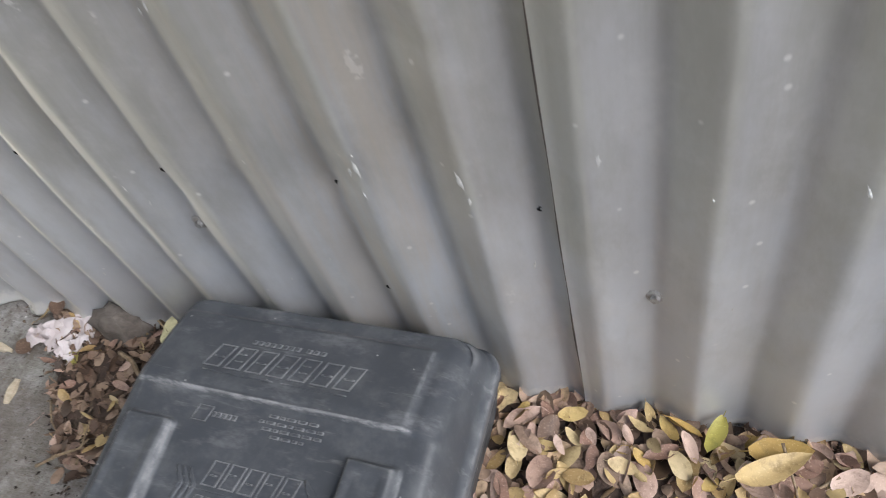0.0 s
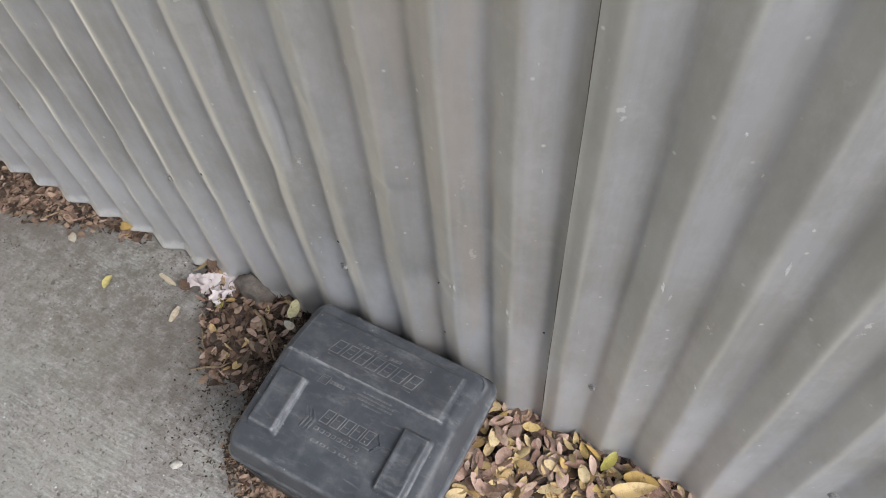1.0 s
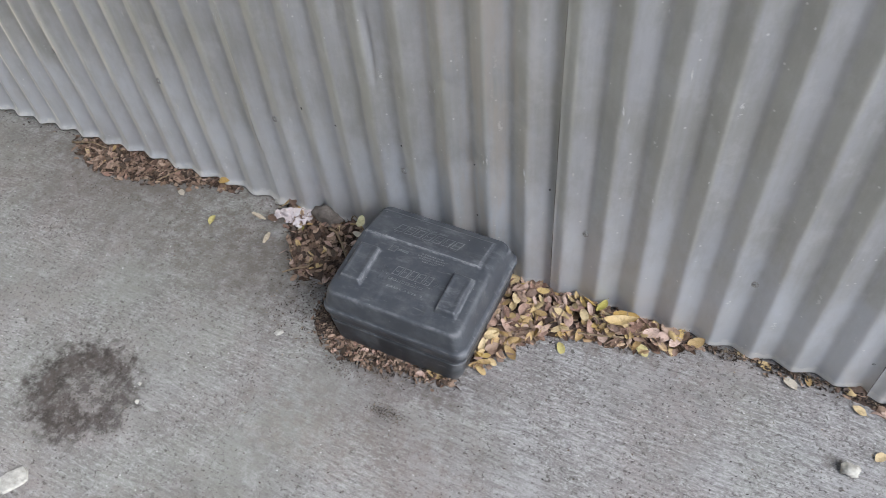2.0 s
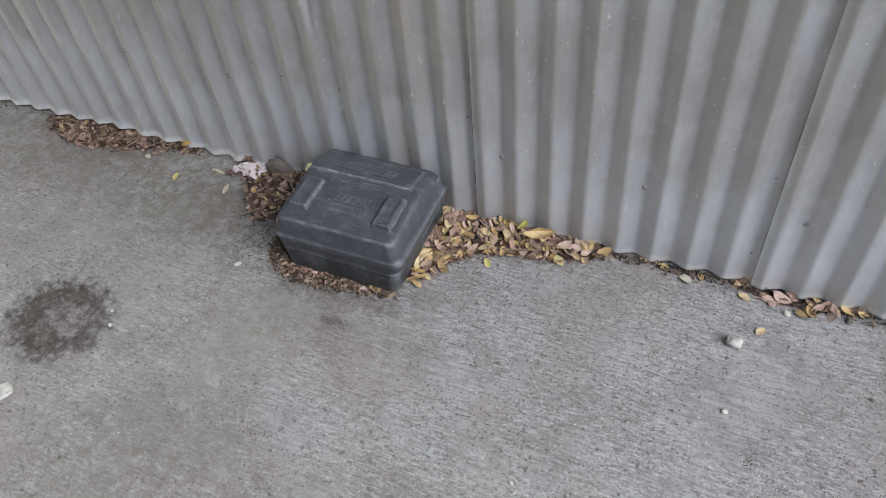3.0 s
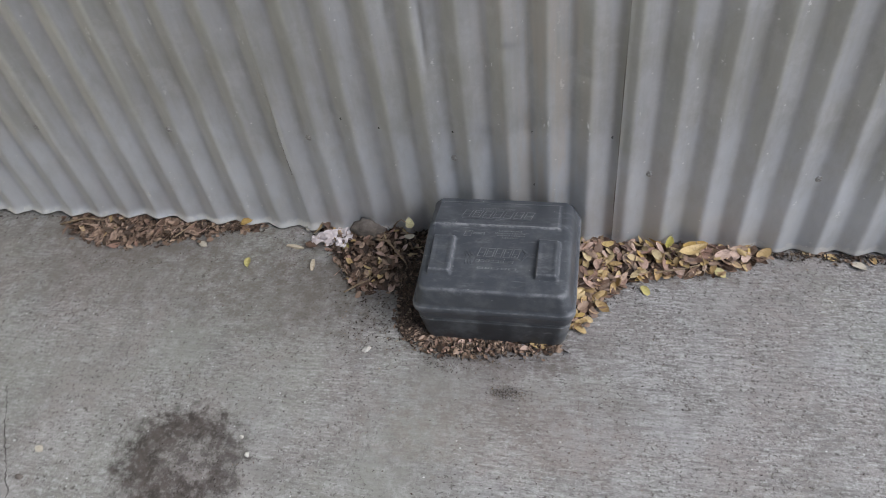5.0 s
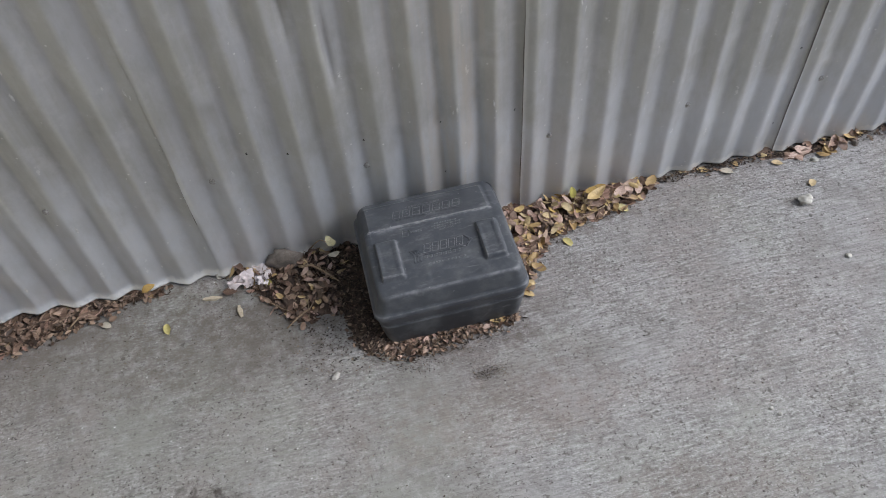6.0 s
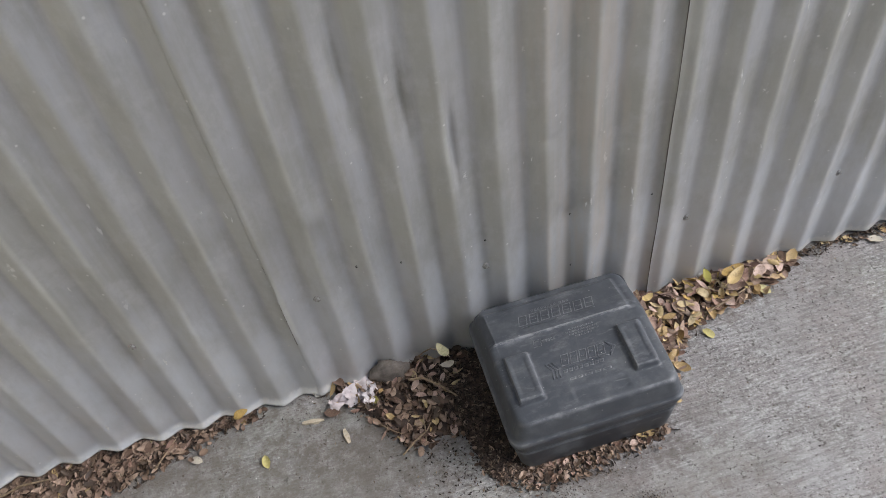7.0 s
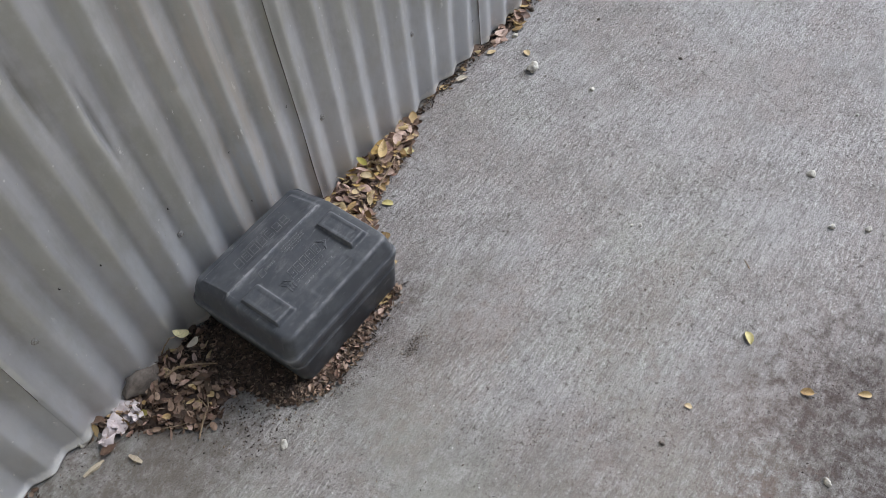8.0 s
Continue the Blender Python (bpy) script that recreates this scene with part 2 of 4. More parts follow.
def plastic(name, tone, rough=0.46, wear=0.6):
    k = Mat(name, rough)
    dust = k.noise(35, 6, 0.7)
    fine = k.noise(300, 3, 0.7)
    scuff = k.noise(1.0, 4, 0.6, k.scaled((30, 190, 60), rot=25))
    c = k.mix(k.span(dust, 0.40, 0.72, 0.0, 0.5), tone, (0.135, 0.142, 0.148))
    c = k.mix(k.span(scuff, 0.60, 0.78, 0.0, 0.5), c, (0.20, 0.20, 0.20))
    g = k.t.nodes.new("ShaderNodeNewGeometry").outputs["Pointiness"]
    c = k.mix(k.calc("MULTIPLY", k.span(g, 0.515, 0.58, 0.0, wear), k.span(dust, 0.3, 0.6, 0.3, 1.0)), c, (0.30, 0.30, 0.30))
    d, dc = k.cells(160)
    c = k.mix(k.calc("MULTIPLY", k.span(d, 0.06, 0.16, 0.9, 0.0), k.span(dc, 0.82, 0.85)), c, (0.42, 0.41, 0.39))
    # pale rubbed lines along the step, the creases, the belt and the grips
    o = k.xyz()
    rub = k.span(k.noise(1.0, 4, 0.7, k.scaled((70, 70, 160))), 0.42, 0.62, 0.12, 1.0)

    def rubbed(axis, at, width, amount, other=0, lo=-9.0, hi=9.0, low=0.0):
        d = k.calc("ABSOLUTE", k.calc("SUBTRACT", o[axis], at))
        m = k.calc("MULTIPLY", k.span(d, width * 0.3, width, amount, 0.0), k.calc("MULTIPLY", k.span(o[other], lo - 0.002, lo + 0.002), k.span(o[other], hi - 0.002, hi + 0.002, 1.0, 0.0)))
        return k.calc("MULTIPLY", k.calc("MULTIPLY", m, rub), k.span(o[2], low, low + 0.004))

    for line in ((1, -0.1040, 0.0020, 0.85, 0, -0.110, 0.113, 0.13), (1, -0.2330, 0.0030, 0.32, 0, -0.105, 0.125, 0.115), (2, 0.0870, 0.0022, 0.34), (2, 0.0755, 0.0016, 0.22), (2, 0.0590, 0.0012, 0.22),
                 (0, -0.0610, 0.0022, 0.45, 1, -0.200, -0.128, 0.12), (0, 0.0770, 0.0018, 0.22, 1, -0.200, -0.128, 0.12), (0, 0.1145, 0.0022, 0.40, 1, -0.200, -0.128, 0.12),
                 (1, -0.2010, 0.0020, 0.35, 0, -0.098, -0.062, 0.12), (1, -0.1270, 0.0016, 0.30, 0, -0.098, -0.062, 0.12), (1, -0.2010, 0.0018, 0.25, 0, 0.079, 0.113, 0.12),
                 (0, 0.1080, 0.0020, 0.30, 1, -0.095, -0.040, 0.12), (1, -0.0362, 0.0020, 0.25, 0, -0.098, 0.106, 0.12), (0, -0.100, 0.0018, 0.2, 1, -0.20, -0.04, 0.12)):
        c = k.mix(k.calc("MULTIPLY", rubbed(*line), 0.62), c, (0.38, 0.38, 0.385))
    smear = k.calc("MULTIPLY", k.span(k.noise(1.0, 5, 0.7, k.scaled((26, 60, 30), rot=-30)), 0.52, 0.72, 0.0, 0.30), k.span(o[2], 0.10, 0.12))
    c = k.mix(smear, c, (0.26, 0.26, 0.27))
    k.rough(k.span(dust, 0.3, 0.7, rough - 0.06, rough + 0.12))
    return k.color(c).bump(fine, 0.12, 0.0006).m


def leaf_material(name, tones, rough=0.55):
    """Tones from one leaf to the next, with blotches and darker veins."""
    k = Mat(name, rough, spec=0.35)
    n = len(tones)
    c = k.ramp(k.random(), [((i + 0.5) / n, t) for i, t in enumerate(tones)])
    blot = k.noise(130, 4, 0.65)
    c = k.mix(k.span(blot, 0.45, 0.72, 0.0, 0.55), c, tuple(v * 0.45 for v in tones[0]))
    c = k.mix(k.span(k.noise(600, 2), 0.55, 0.75, 0.0, 0.35), c, tuple(min(1, v * 1.5) for v in tones[-1]))
    return k.color(c).bump(k.noise(420, 3), 0.25, 0.0008).m


def mixed_leaves(name, tones):
    k = Mat(name, 0.6, spec=0.3)
    n = len(tones)
    r = k.t.nodes.new("ShaderNodeNewGeometry").outputs["Random Per Island"]
    c = k.ramp(r, [((i + 0.5) / n, t) for i, t in enumerate(tones)])
    c = k.mix(k.span(k.noise(150, 4, 0.65), 0.45, 0.72, 0.0, 0.5), c, (0.07, 0.045, 0.03))
    return k.color(c).bump(k.noise(420, 3), 0.25, 0.0008).m


def plain(name, tone, dark, scale, rough=0.8, bump=0.4, metal=0.0):
    k = Mat(name, rough, metal)
    c = k.ramp(k.noise(scale, 5, 0.65), [(0.32, dark), (0.68, tone)])
    return k.color(c).bump(k.noise(scale * 4, 4), bump, 0.0015).m


def litter_bits():
    k = Mat("dry litter bits", 0.8, spec=0.3)
    r = k.t.nodes.new("ShaderNodeNewGeometry").outputs["Random Per Island"]
    return k.color(k.ramp(r, [(0.1, (0.022, 0.016, 0.012)), (0.55, (0.05, 0.036, 0.027)), (0.85, (0.12, 0.086, 0.06)), (1.0, (0.28, 0.22, 0.155))])).m


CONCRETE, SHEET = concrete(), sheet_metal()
PLASTIC = plastic("dusty charcoal plastic", (0.052, 0.057, 0.066))
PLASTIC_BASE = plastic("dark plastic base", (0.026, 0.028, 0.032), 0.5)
RAISED = plastic("worn raised plastic", (0.056, 0.061, 0.070), 0.44, 0.5)
YELLOW = leaf_material("yellow leaf", [(0.44, 0.29, 0.09), (0.52, 0.37, 0.13), (0.51, 0.39, 0.20)])
TAN = leaf_material("tan leaf", [(0.38, 0.255, 0.11), (0.49, 0.36, 0.17), (0.56, 0.44, 0.25)])
PINK = leaf_material("pinkish dry leaf", [(0.28, 0.17, 0.125), (0.42, 0.285, 0.22), (0.53, 0.39, 0.315)])
BROWN = leaf_material("brown dead leaf", [(0.145, 0.091, 0.063), (0.245, 0.163, 0.116), (0.36, 0.255, 0.182)])
DARKLEAF = leaf_material("dark rotting leaf", [(0.055, 0.036, 0.025), (0.11, 0.077, 0.053)])
GREENISH = leaf_material("greenish yellow leaf", [(0.34, 0.30, 0.07), (0.42, 0.37, 0.11)])
OLIVE = leaf_material("olive-yellow leaf", [(0.46, 0.40, 0.15), (0.52, 0.46, 0.22)])
CREAMY = leaf_material("cream-yellow leaf", [(0.60, 0.55, 0.30), (0.66, 0.61, 0.36)])
PALE = leaf_material("bleached pale leaf", [(0.48, 0.43, 0.34), (0.58, 0.53, 0.44)])
MIX_LIGHT = mixed_leaves("mixed pale leaves", [(0.16, 0.10, 0.07), (0.42, 0.28, 0.20), (0.48, 0.34, 0.19), (0.52, 0.38, 0.28), (0.10, 0.065, 0.04)])
MIX_BROWN = mixed_leaves("mixed brown leaves", [(0.07, 0.045, 0.032), (0.17, 0.112, 0.078), (0.27, 0.185, 0.13), (0.38, 0.275, 0.195), (0.13, 0.085, 0.06)])
SOIL = plain("dark crumbly soil", (0.125, 0.083, 0.062), (0.046, 0.032, 0.025), 90, 0.95, 0.9)
BITS = litter_bits()
PAPER = plain("soiled white paper", (0.72, 0.665, 0.66), (0.54, 0.46, 0.45), 22, 0.75, 0.25)
PLASTER = plain("white plaster chip", (0.60, 0.58, 0.52), (0.34, 0.32, 0.28), 120, 0.9, 0.5)
ROCK = plain("pale limestone", (0.66, 0.64, 0.57), (0.34, 0.31, 0.26), 90, 0.9, 0.8)
LUMP = plain("grey mortar lump", (0.22, 0.19, 0.165), (0.10, 0.085, 0.072), 70, 0.95, 0.8)
SPLINT = plain("pale torn wood", (0.60, 0.52, 0.39), (0.40, 0.33, 0.23), 220, 0.8, 0.4)
TWIG = plain("dry twig", (0.36, 0.27, 0.17), (0.15, 0.10, 0.06), 160, 0.8, 0.4)
STEEL = plain("dull zinc screw", (0.52, 0.51, 0.49), (0.26, 0.24, 0.22), 350, 0.5, 0.3, 0.6)
HOLE = plain("dark rusty hole", (0.012, 0.010, 0.009), (0.006, 0.005, 0.005), 400, 0.9, 0.2)
FLECK = plain("pale paint fleck", (0.74, 0.73, 0.70), (0.52, 0.51, 0.48), 200, 0.7, 0.2)
SEAM_SHADE = plain("shaded sheet edge", (0.17, 0.14, 0.12), (0.07, 0.057, 0.048), 240, 0.9, 0.4)
CRACK = plain("dark crack", (0.15, 0.139, 0.128), (0.055, 0.049, 0.044), 130, 0.95, 0.4)
BLOCKER = plain("olive light blocker", (0.19, 0.19, 0.15), (0.13, 0.13, 0.10), 8, 0.9, 0.3)
CREAM = plain("cream light bounce", (0.80, 0.74, 0.60), (0.70, 0.64, 0.51), 8, 0.9, 0.3)
LEAK_STOP = plain("dark leak blocker", (0.06, 0.05, 0.04), (0.03, 0.025, 0.02), 30, 0.9, 0.3)


# ---- mesh helpers ----
def mesh(name, verts, faces, material, smooth=True):
    me = bpy.data.meshes.new(name)
    me.from_pydata(verts, [], faces)
    me.materials.append(material)
    me.polygons.foreach_set("use_smooth", [smooth] * len(me.polygons))
    me.update()
    return me


def part(name, me, parent, label="", m=None):
    """One mesh object under a thing or a part."""
    ob = new(name, me)
    ob.parent = parent
    if m is not None:
        ob.matrix_basis = m
    return tagged(ob, label)


def from_bm(name, bm, material, smooth=True):
    me = bpy.data.meshes.new(name)
    bm.to_mesh(me)
    bm.free()
    me.materials.append(material)
    me.polygons.foreach_set("use_smooth", [smooth] * len(me.polygons))
    return me


def block(name, lo, hi, material):
    x0, y0, z0 = lo
    x1, y1, z1 = hi
    v = [(x0, y0, z0), (x1, y0, z0), (x1, y1, z0), (x0, y1, z0), (x0, y0, z1), (x1, y0, z1), (x1, y1, z1), (x0, y1, z1)]
    f = [(0, 3, 2, 1), (4, 5, 6, 7), (0, 1, 5, 4), (1, 2, 6, 5), (2, 3, 7, 6), (3, 0, 4, 7)]
    return mesh(name, v, f, material, False)


def inside(x, y, poly):
    hit = False
    for (x0, y0), (x1, y1) in zip(poly, poly[1:] + poly[:1]):
        if (y0 > y) != (y1 > y) and x < x0 + (y - y0) * (x1 - x0) / (y1 - y0):
            hit = not hit
    return hit


def edge_gap(x, y, poly):
    """How far inside an outline a point lies."""
    best = 9.0
    for (x0, y0), (x1, y1) in zip(poly, poly[1:] + poly[:1]):
        dx, dy = x1 - x0, y1 - y0
        t = max(0.0, min(1.0, ((x - x0) * dx + (y - y0) * dy) / (dx * dx + dy * dy + 1e-12)))
        best = min(best, math.hypot(x - x0 - t * dx, y - y0 - t * dy))
    return best


def scatter(rng, poly, count):
    xs, ys = [p[0] for p in poly], [p[1] for p in poly]
    out = []
    while len(out) < count:
        x, y = rng.uniform(min(xs), max(xs)), rng.uniform(min(ys), max(ys))
        if inside(x, y, poly):
            out.append((x, y))
    return out


# ---- the ground ----
ground = new("ground", mesh("ground", [(-40, -40, 0), (40, -40, 0), (40, 40, 0), (-40, 40, 0)], [(0, 1, 2, 3)], CONCRETE))
tagged(ground, "grey broomed concrete slab with oil stain and fine cracks", "concrete ground", kind="structure")


def crack(points, width, seed):
    """A thin jagged crack, its walls dark, along a bent line."""
    rng = random.Random(seed)
    line = []
    for (x0, y0), (x1, y1) in zip(points, points[1:]):
        n = max(2, int(math.hypot(x1 - x0, y1 - y0) / 0.006))
        for i in range(n):
            t = i / n
            line.append((x0 + (x1 - x0) * t + rng.gauss(0, 0.0016), y0 + (y1 - y0) * t + rng.gauss(0, 0.0016)))
    v, f = [], []
    for i, (x, y) in enumerate(line):
        a, b = line[max(0, i - 1)], line[min(len(line) - 1, i + 1)]
        dx, dy = b[0] - a[0], b[1] - a[1]
        d = math.hypot(dx, dy) or 1
        w = width * rng.uniform(0.25, 1.0) * min(1.0, 0.3 + 4 * min(i, len(line) - 1 - i) / len(line))
        v += [(x - dy / d * w, y + dx / d * w, 0.0005), (x + dy / d * w, y - dx / d * w, 0.0005)]
        if i:
            f.append((2 * i - 2, 2 * i - 1, 2 * i + 1, 2 * i))
    part("crack", mesh("crack", v, f, CRACK), ground, "thin dark jagged crack")


crack([(-0.84, -0.40), (-0.795, -0.488), (-0.71, -0.62), (-0.66, -0.738), (-0.60, -0.80), (-0.532, -0.88), (-0.49, -0.93)], 0.0015, 1)
crack([(-0.50, -0.885), (-0.46, -0.925), (-0.416, -0.951), (-0.34, -1.014), (-0.27, -1.05)], 0.0013, 2)
crack([(-0.456, -0.981), (-0.416, -0.951), (-0.331, -0.901), (-0.27, -0.85)], 0.0011, 3)
crack([(0.735, -0.20), (0.761, -0.263), (0.788, -0.38), (0.815, -0.462), (0.85, -0.53), (0.89, -0.62)], 0.0003, 4)
crack([(-0.80, -0.86), (-0.70, -0.83), (-0.60, -0.80)], 0.0008, 5)

# ---- the corrugated wall ----
FENCE_L, FENCE_R = -1.305, 2.6
wall = tagged(new("wall_north"), "wall of weathered grey corrugated metal sheets, dented", "corrugated wall", kind="structure")
DENTS = [  # x, z, half width, half height, depth
    (0.053, 0.262, 0.016, 0.012, 0.0040), (0.075, 0.285, 0.014, 0.010, 0.0030), (-0.08, 0.230, 0.016, 0.020, 0.0028),
    (-0.015, 0.275, 0.014, 0.010, -0.0030), (0.02, 0.42, 0.020, 0.008, 0.0045), (0.117, 0.30, 0.012, 0.018, 0.0025),
    (-0.215, 0.33, 0.025, 0.05, 0.0030), (-0.28, 0.21, 0.02, 0.03, 0.0025), (-0.106, 0.46, 0.012, 0.06, 0.0040),
    (-0.165, 0.54, 0.012, 0.06, 0.0045), (-0.225, 0.60, 0.012, 0.06, 0.0040), (-0.45, 0.15, 0.03, 0.03, 0.0030),
    (0.78, 0.22, 0.02, 0.012, -0.0035), (0.845, 0.10, 0.02, 0.02, 0.0030), (-0.62, 0.09, 0.03, 0.03, 0.0030), (-0.40, 0.47, 0.03, 0.02, 0.003),
    (-0.2215, 0.61, 0.004, 0.05, 0.0060), (-0.1580, 0.55, 0.004, 0.06, 0.0065), (-0.1050, 0.455, 0.004, 0.06, 0.0060),
    (-0.145, 0.36, 0.018, 0.03, 0.0028), (-0.30, 0.40, 0.022, 0.014, -0.0030), (0.14, 0.38, 0.018, 0.012, 0.0030), (-0.52, 0.30, 0.03, 0.04, 0.0028), (0.36, 0.34, 0.02, 0.03, 0.0022), (-0.05, 0.52, 0.02, 0.02, -0.0028),
]


def smooth01(a, b, x):
    t = max(0.0, min(1.0, (x - a) / (b - a)))
    return t * t * (3 - 2 * t)


def wave(x):
    s = math.cos(2 * math.pi * (x - CREST) / PITCH)
    return MEAN_Y - AMP * math.asin(0.94 * s) / math.asin(0.94)


def sheet_y(x, z, lift):
    y = wave(x) - lift - 0.003 * min(1.0, z / 0.2)
    for dx, dz, rx, rz, depth in DENTS:
        q = ((x - dx) / rx) ** 2 + ((z - dz) / rz) ** 2
        if q < 9:
            y += depth * math.exp(-q)
    return y + 0.0022 * noise.noise((x * 7, 3.1, z * 5)) + 0.0007 * noise.noise((x * 26, 9.4, z * 13)) - (0.0075 if x < -0.22 else 0.0020) * max(0.0, 1 - (z - foot_z(x)) / 0.015) ** 1.6


def foot_z(x):
    """The uneven lower edge of the sheets."""
    near_left = 1.0 if x < 0.1 else 0.5
    return 0.004 + 0.006 * smooth01(-0.3, -0.9, x) + 0.006 * near_left * max(0.0, noise.noise((x * 9, 0.4, 8.8)) + 0.35) + 0.0012 * noise.noise((x * 90, 1.7, 0))


def corrugated_sheet(x0, x1, lift, top=2.1):
    nx = round((x1 - x0) / PITCH * 20)
    zs = [0.0, 0.002, 0.004, 0.007, 0.010, 0.014, 0.02] + [0.02 + 0.01 * i for i in range(1, 78)] + [0.9, 1.1, 1.4, 1.7, top]
    nz = len(zs)
    v, f = [], []
    for skin in (0.0, 0.0011):
        for j, z in enumerate(zs):
            for i in range(nx + 1):
                x = x0 + (x1 - x0) * max(0.0, i - 0.78) / (nx - 0.78)      # a narrow first strip
                zz = z + foot_z(x) * max(0.0, 1 - z / 0.1)
                spring = 0.0018 if x0 > 0 else -0.0012 + 0.0028 * smooth01(0.13, 0.19, z) * (1 - smooth01(0.27, 0.36, z))
                edge = spring * (1 - min(1, (x - x0) / 0.005)) if x0 > FENCE_L else 0.0
                v.append((x + (0.0012 * noise.noise((z * 12, x0, 0)) if i == 0 else 0), sheet_y(x, zz, lift) - edge + skin, zz))
    half = nz * (nx + 1)
    for j in range(nz - 1):
        for i in range(nx):
            a = j * (nx + 1) + i
            b = a + nx + 1
            f.append((a, a + 1, b + 1, b))
            f.append((half + a, half + b, half + b + 1, half + a + 1))
    for i in range(nx):
        f.append((i, half + i, half + i + 1, i + 1))
        t = (nz - 1) * (nx + 1) + i
        f.append((t, t + 1, half + t + 1, half + t))
    for j in range(nz - 1):
        a, b = j * (nx + 1), (j + 1) * (nx + 1)
        f.append((a, b, half + b, half + a))
        if x1 < FENCE_R:
            f.append((a + nx, half + a + nx, half + b + nx, b + nx))
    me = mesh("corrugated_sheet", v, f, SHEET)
    if x0 > FENCE_L:                                  # the gap's shade painted dark along the cut edge, where it stands off
        me.materials.append(SEAM_SHADE)
        for face in me.polygons:
            x, _, z = face.center
            face.material_index = int(x < x0 + 0.0012 and (x0 > 0 or 0.15 < z < 0.34))
    part("corrugated_sheet", me, wall)


for x0, x1, lift in ((FENCE_L, -0.355, 0.0), (-0.386, 0.232, 0.0016), (0.1985, 0.762, 0.0034), (0.7305, 1.36, 0.0052), (1.33, 1.96, 0.0070), (1.93, FENCE_R, 0.0088)):
    corrugated_sheet(x0, x1, lift)
# unseen slab added behind the sheets so that no light leaks through
part("backing_board", block("backing_board", (FENCE_L + 0.03, 0.026, 0.012), (FENCE_R, 0.06, 2.1), LEAK_STOP), wall)


def disc(bm, r, z0, z1, segs, top=1.0):
    c = bmesh.ops.create_cone(bm, cap_ends=True, segments=segs, radius1=r, radius2=r * top, depth=z1 - z0)
    bmesh.ops.translate(bm, verts=c["verts"], vec=(0, 0, (z0 + z1) / 2))


def screw_mesh():
    bm = bmesh.new()
    disc(bm, 0.0034, 0.0008, 0.0040, 6, 0.9)
    return from_bm("screw", bm, STEEL, False)


def washer_mesh():
    bm = bmesh.new()
    disc(bm, 0.0070, 0.0, 0.0012, 20, 0.8)
    return from_bm("washer", bm, STEEL)


def hole_mesh():
    """A torn nail hole: a ragged rim round a dark pit."""
    rng = random.Random(9)
    v, f = [(0, 0, -0.0006)], []
    n = 12
    for r, z in ((0.0010, -0.0001), (0.0018, 0.0001), (0.0024, 0.0)):
        for i in range(n):
            a = 2 * math.pi * i / n
            q = r * rng.uniform(0.75, 1.25)
            v.append((q * math.cos(a), q * math.sin(a), z))
    for i in range(n):
        k = (i + 1) % n
        f.append((0, 1 + i, 1 + k))
        for ring in (0, 1):
            f.append((1 + ring * n + i, 1 + ring * n + n + i, 1 + ring * n + n + k, 1 + ring * n + k))
    return mesh("nail_hole", v, f, HOLE)


SCREW, WASHER, NAIL_HOLE = screw_mesh(), washer_mesh(), hole_mesh()


def lift_at(x):
    return 0.0 if x < -0.386 else 0.0016 if x < 0.1985 else 0.0034 if x < 0.7305 else 0.0052


def on_wall(x, z, spin=0.0):
    return pose(x, sheet_y(x, z, lift_at(x)) - 0.0002, z, 90) @ pose(0, 0, 0, 0, 0, spin)


for x, z in ((0.253, 0.175), (0.518, 0.176), (0.785, 0.172), (1.05, 0.174), (-0.077, 0.197), (-0.332, 0.239), (-0.597, 0.247), (-0.876, 0.24), (-1.14, 0.235)):
    s = part("screw", SCREW, wall, "", on_wall(x, z, x * 900))
    part("washer", WASHER, s)
for x, z in ((0.188, 0.252), (0.058, 0.257), (-0.075, 0.257), (0.7175, 0.255), (-0.202, 0.262), (-0.265, 0.283), (0.06, 0.14), (0.7175, 0.075)):
    part("nail_hole", NAIL_HOLE, wall, "", on_wall(x, z, x * 700))


def fleck_mesh(seed, tall):
    """A thin torn flake of pale paint."""
    rng = random.Random(seed)
    n, v, f = 10, [(0, 0, 0.0007)], []
    for i in range(n):
        a = 2 * math.pi * i / n
        v.append((math.cos(a) * rng.uniform(0.5, 1.1), math.sin(a) * tall * rng.uniform(0.4, 1.1), 0.0001))
    for i in range(n):
        f.append((0, 1 + i, 1 + (i + 1) % n))
    return mesh("paint_fleck", v, f, FLECK)


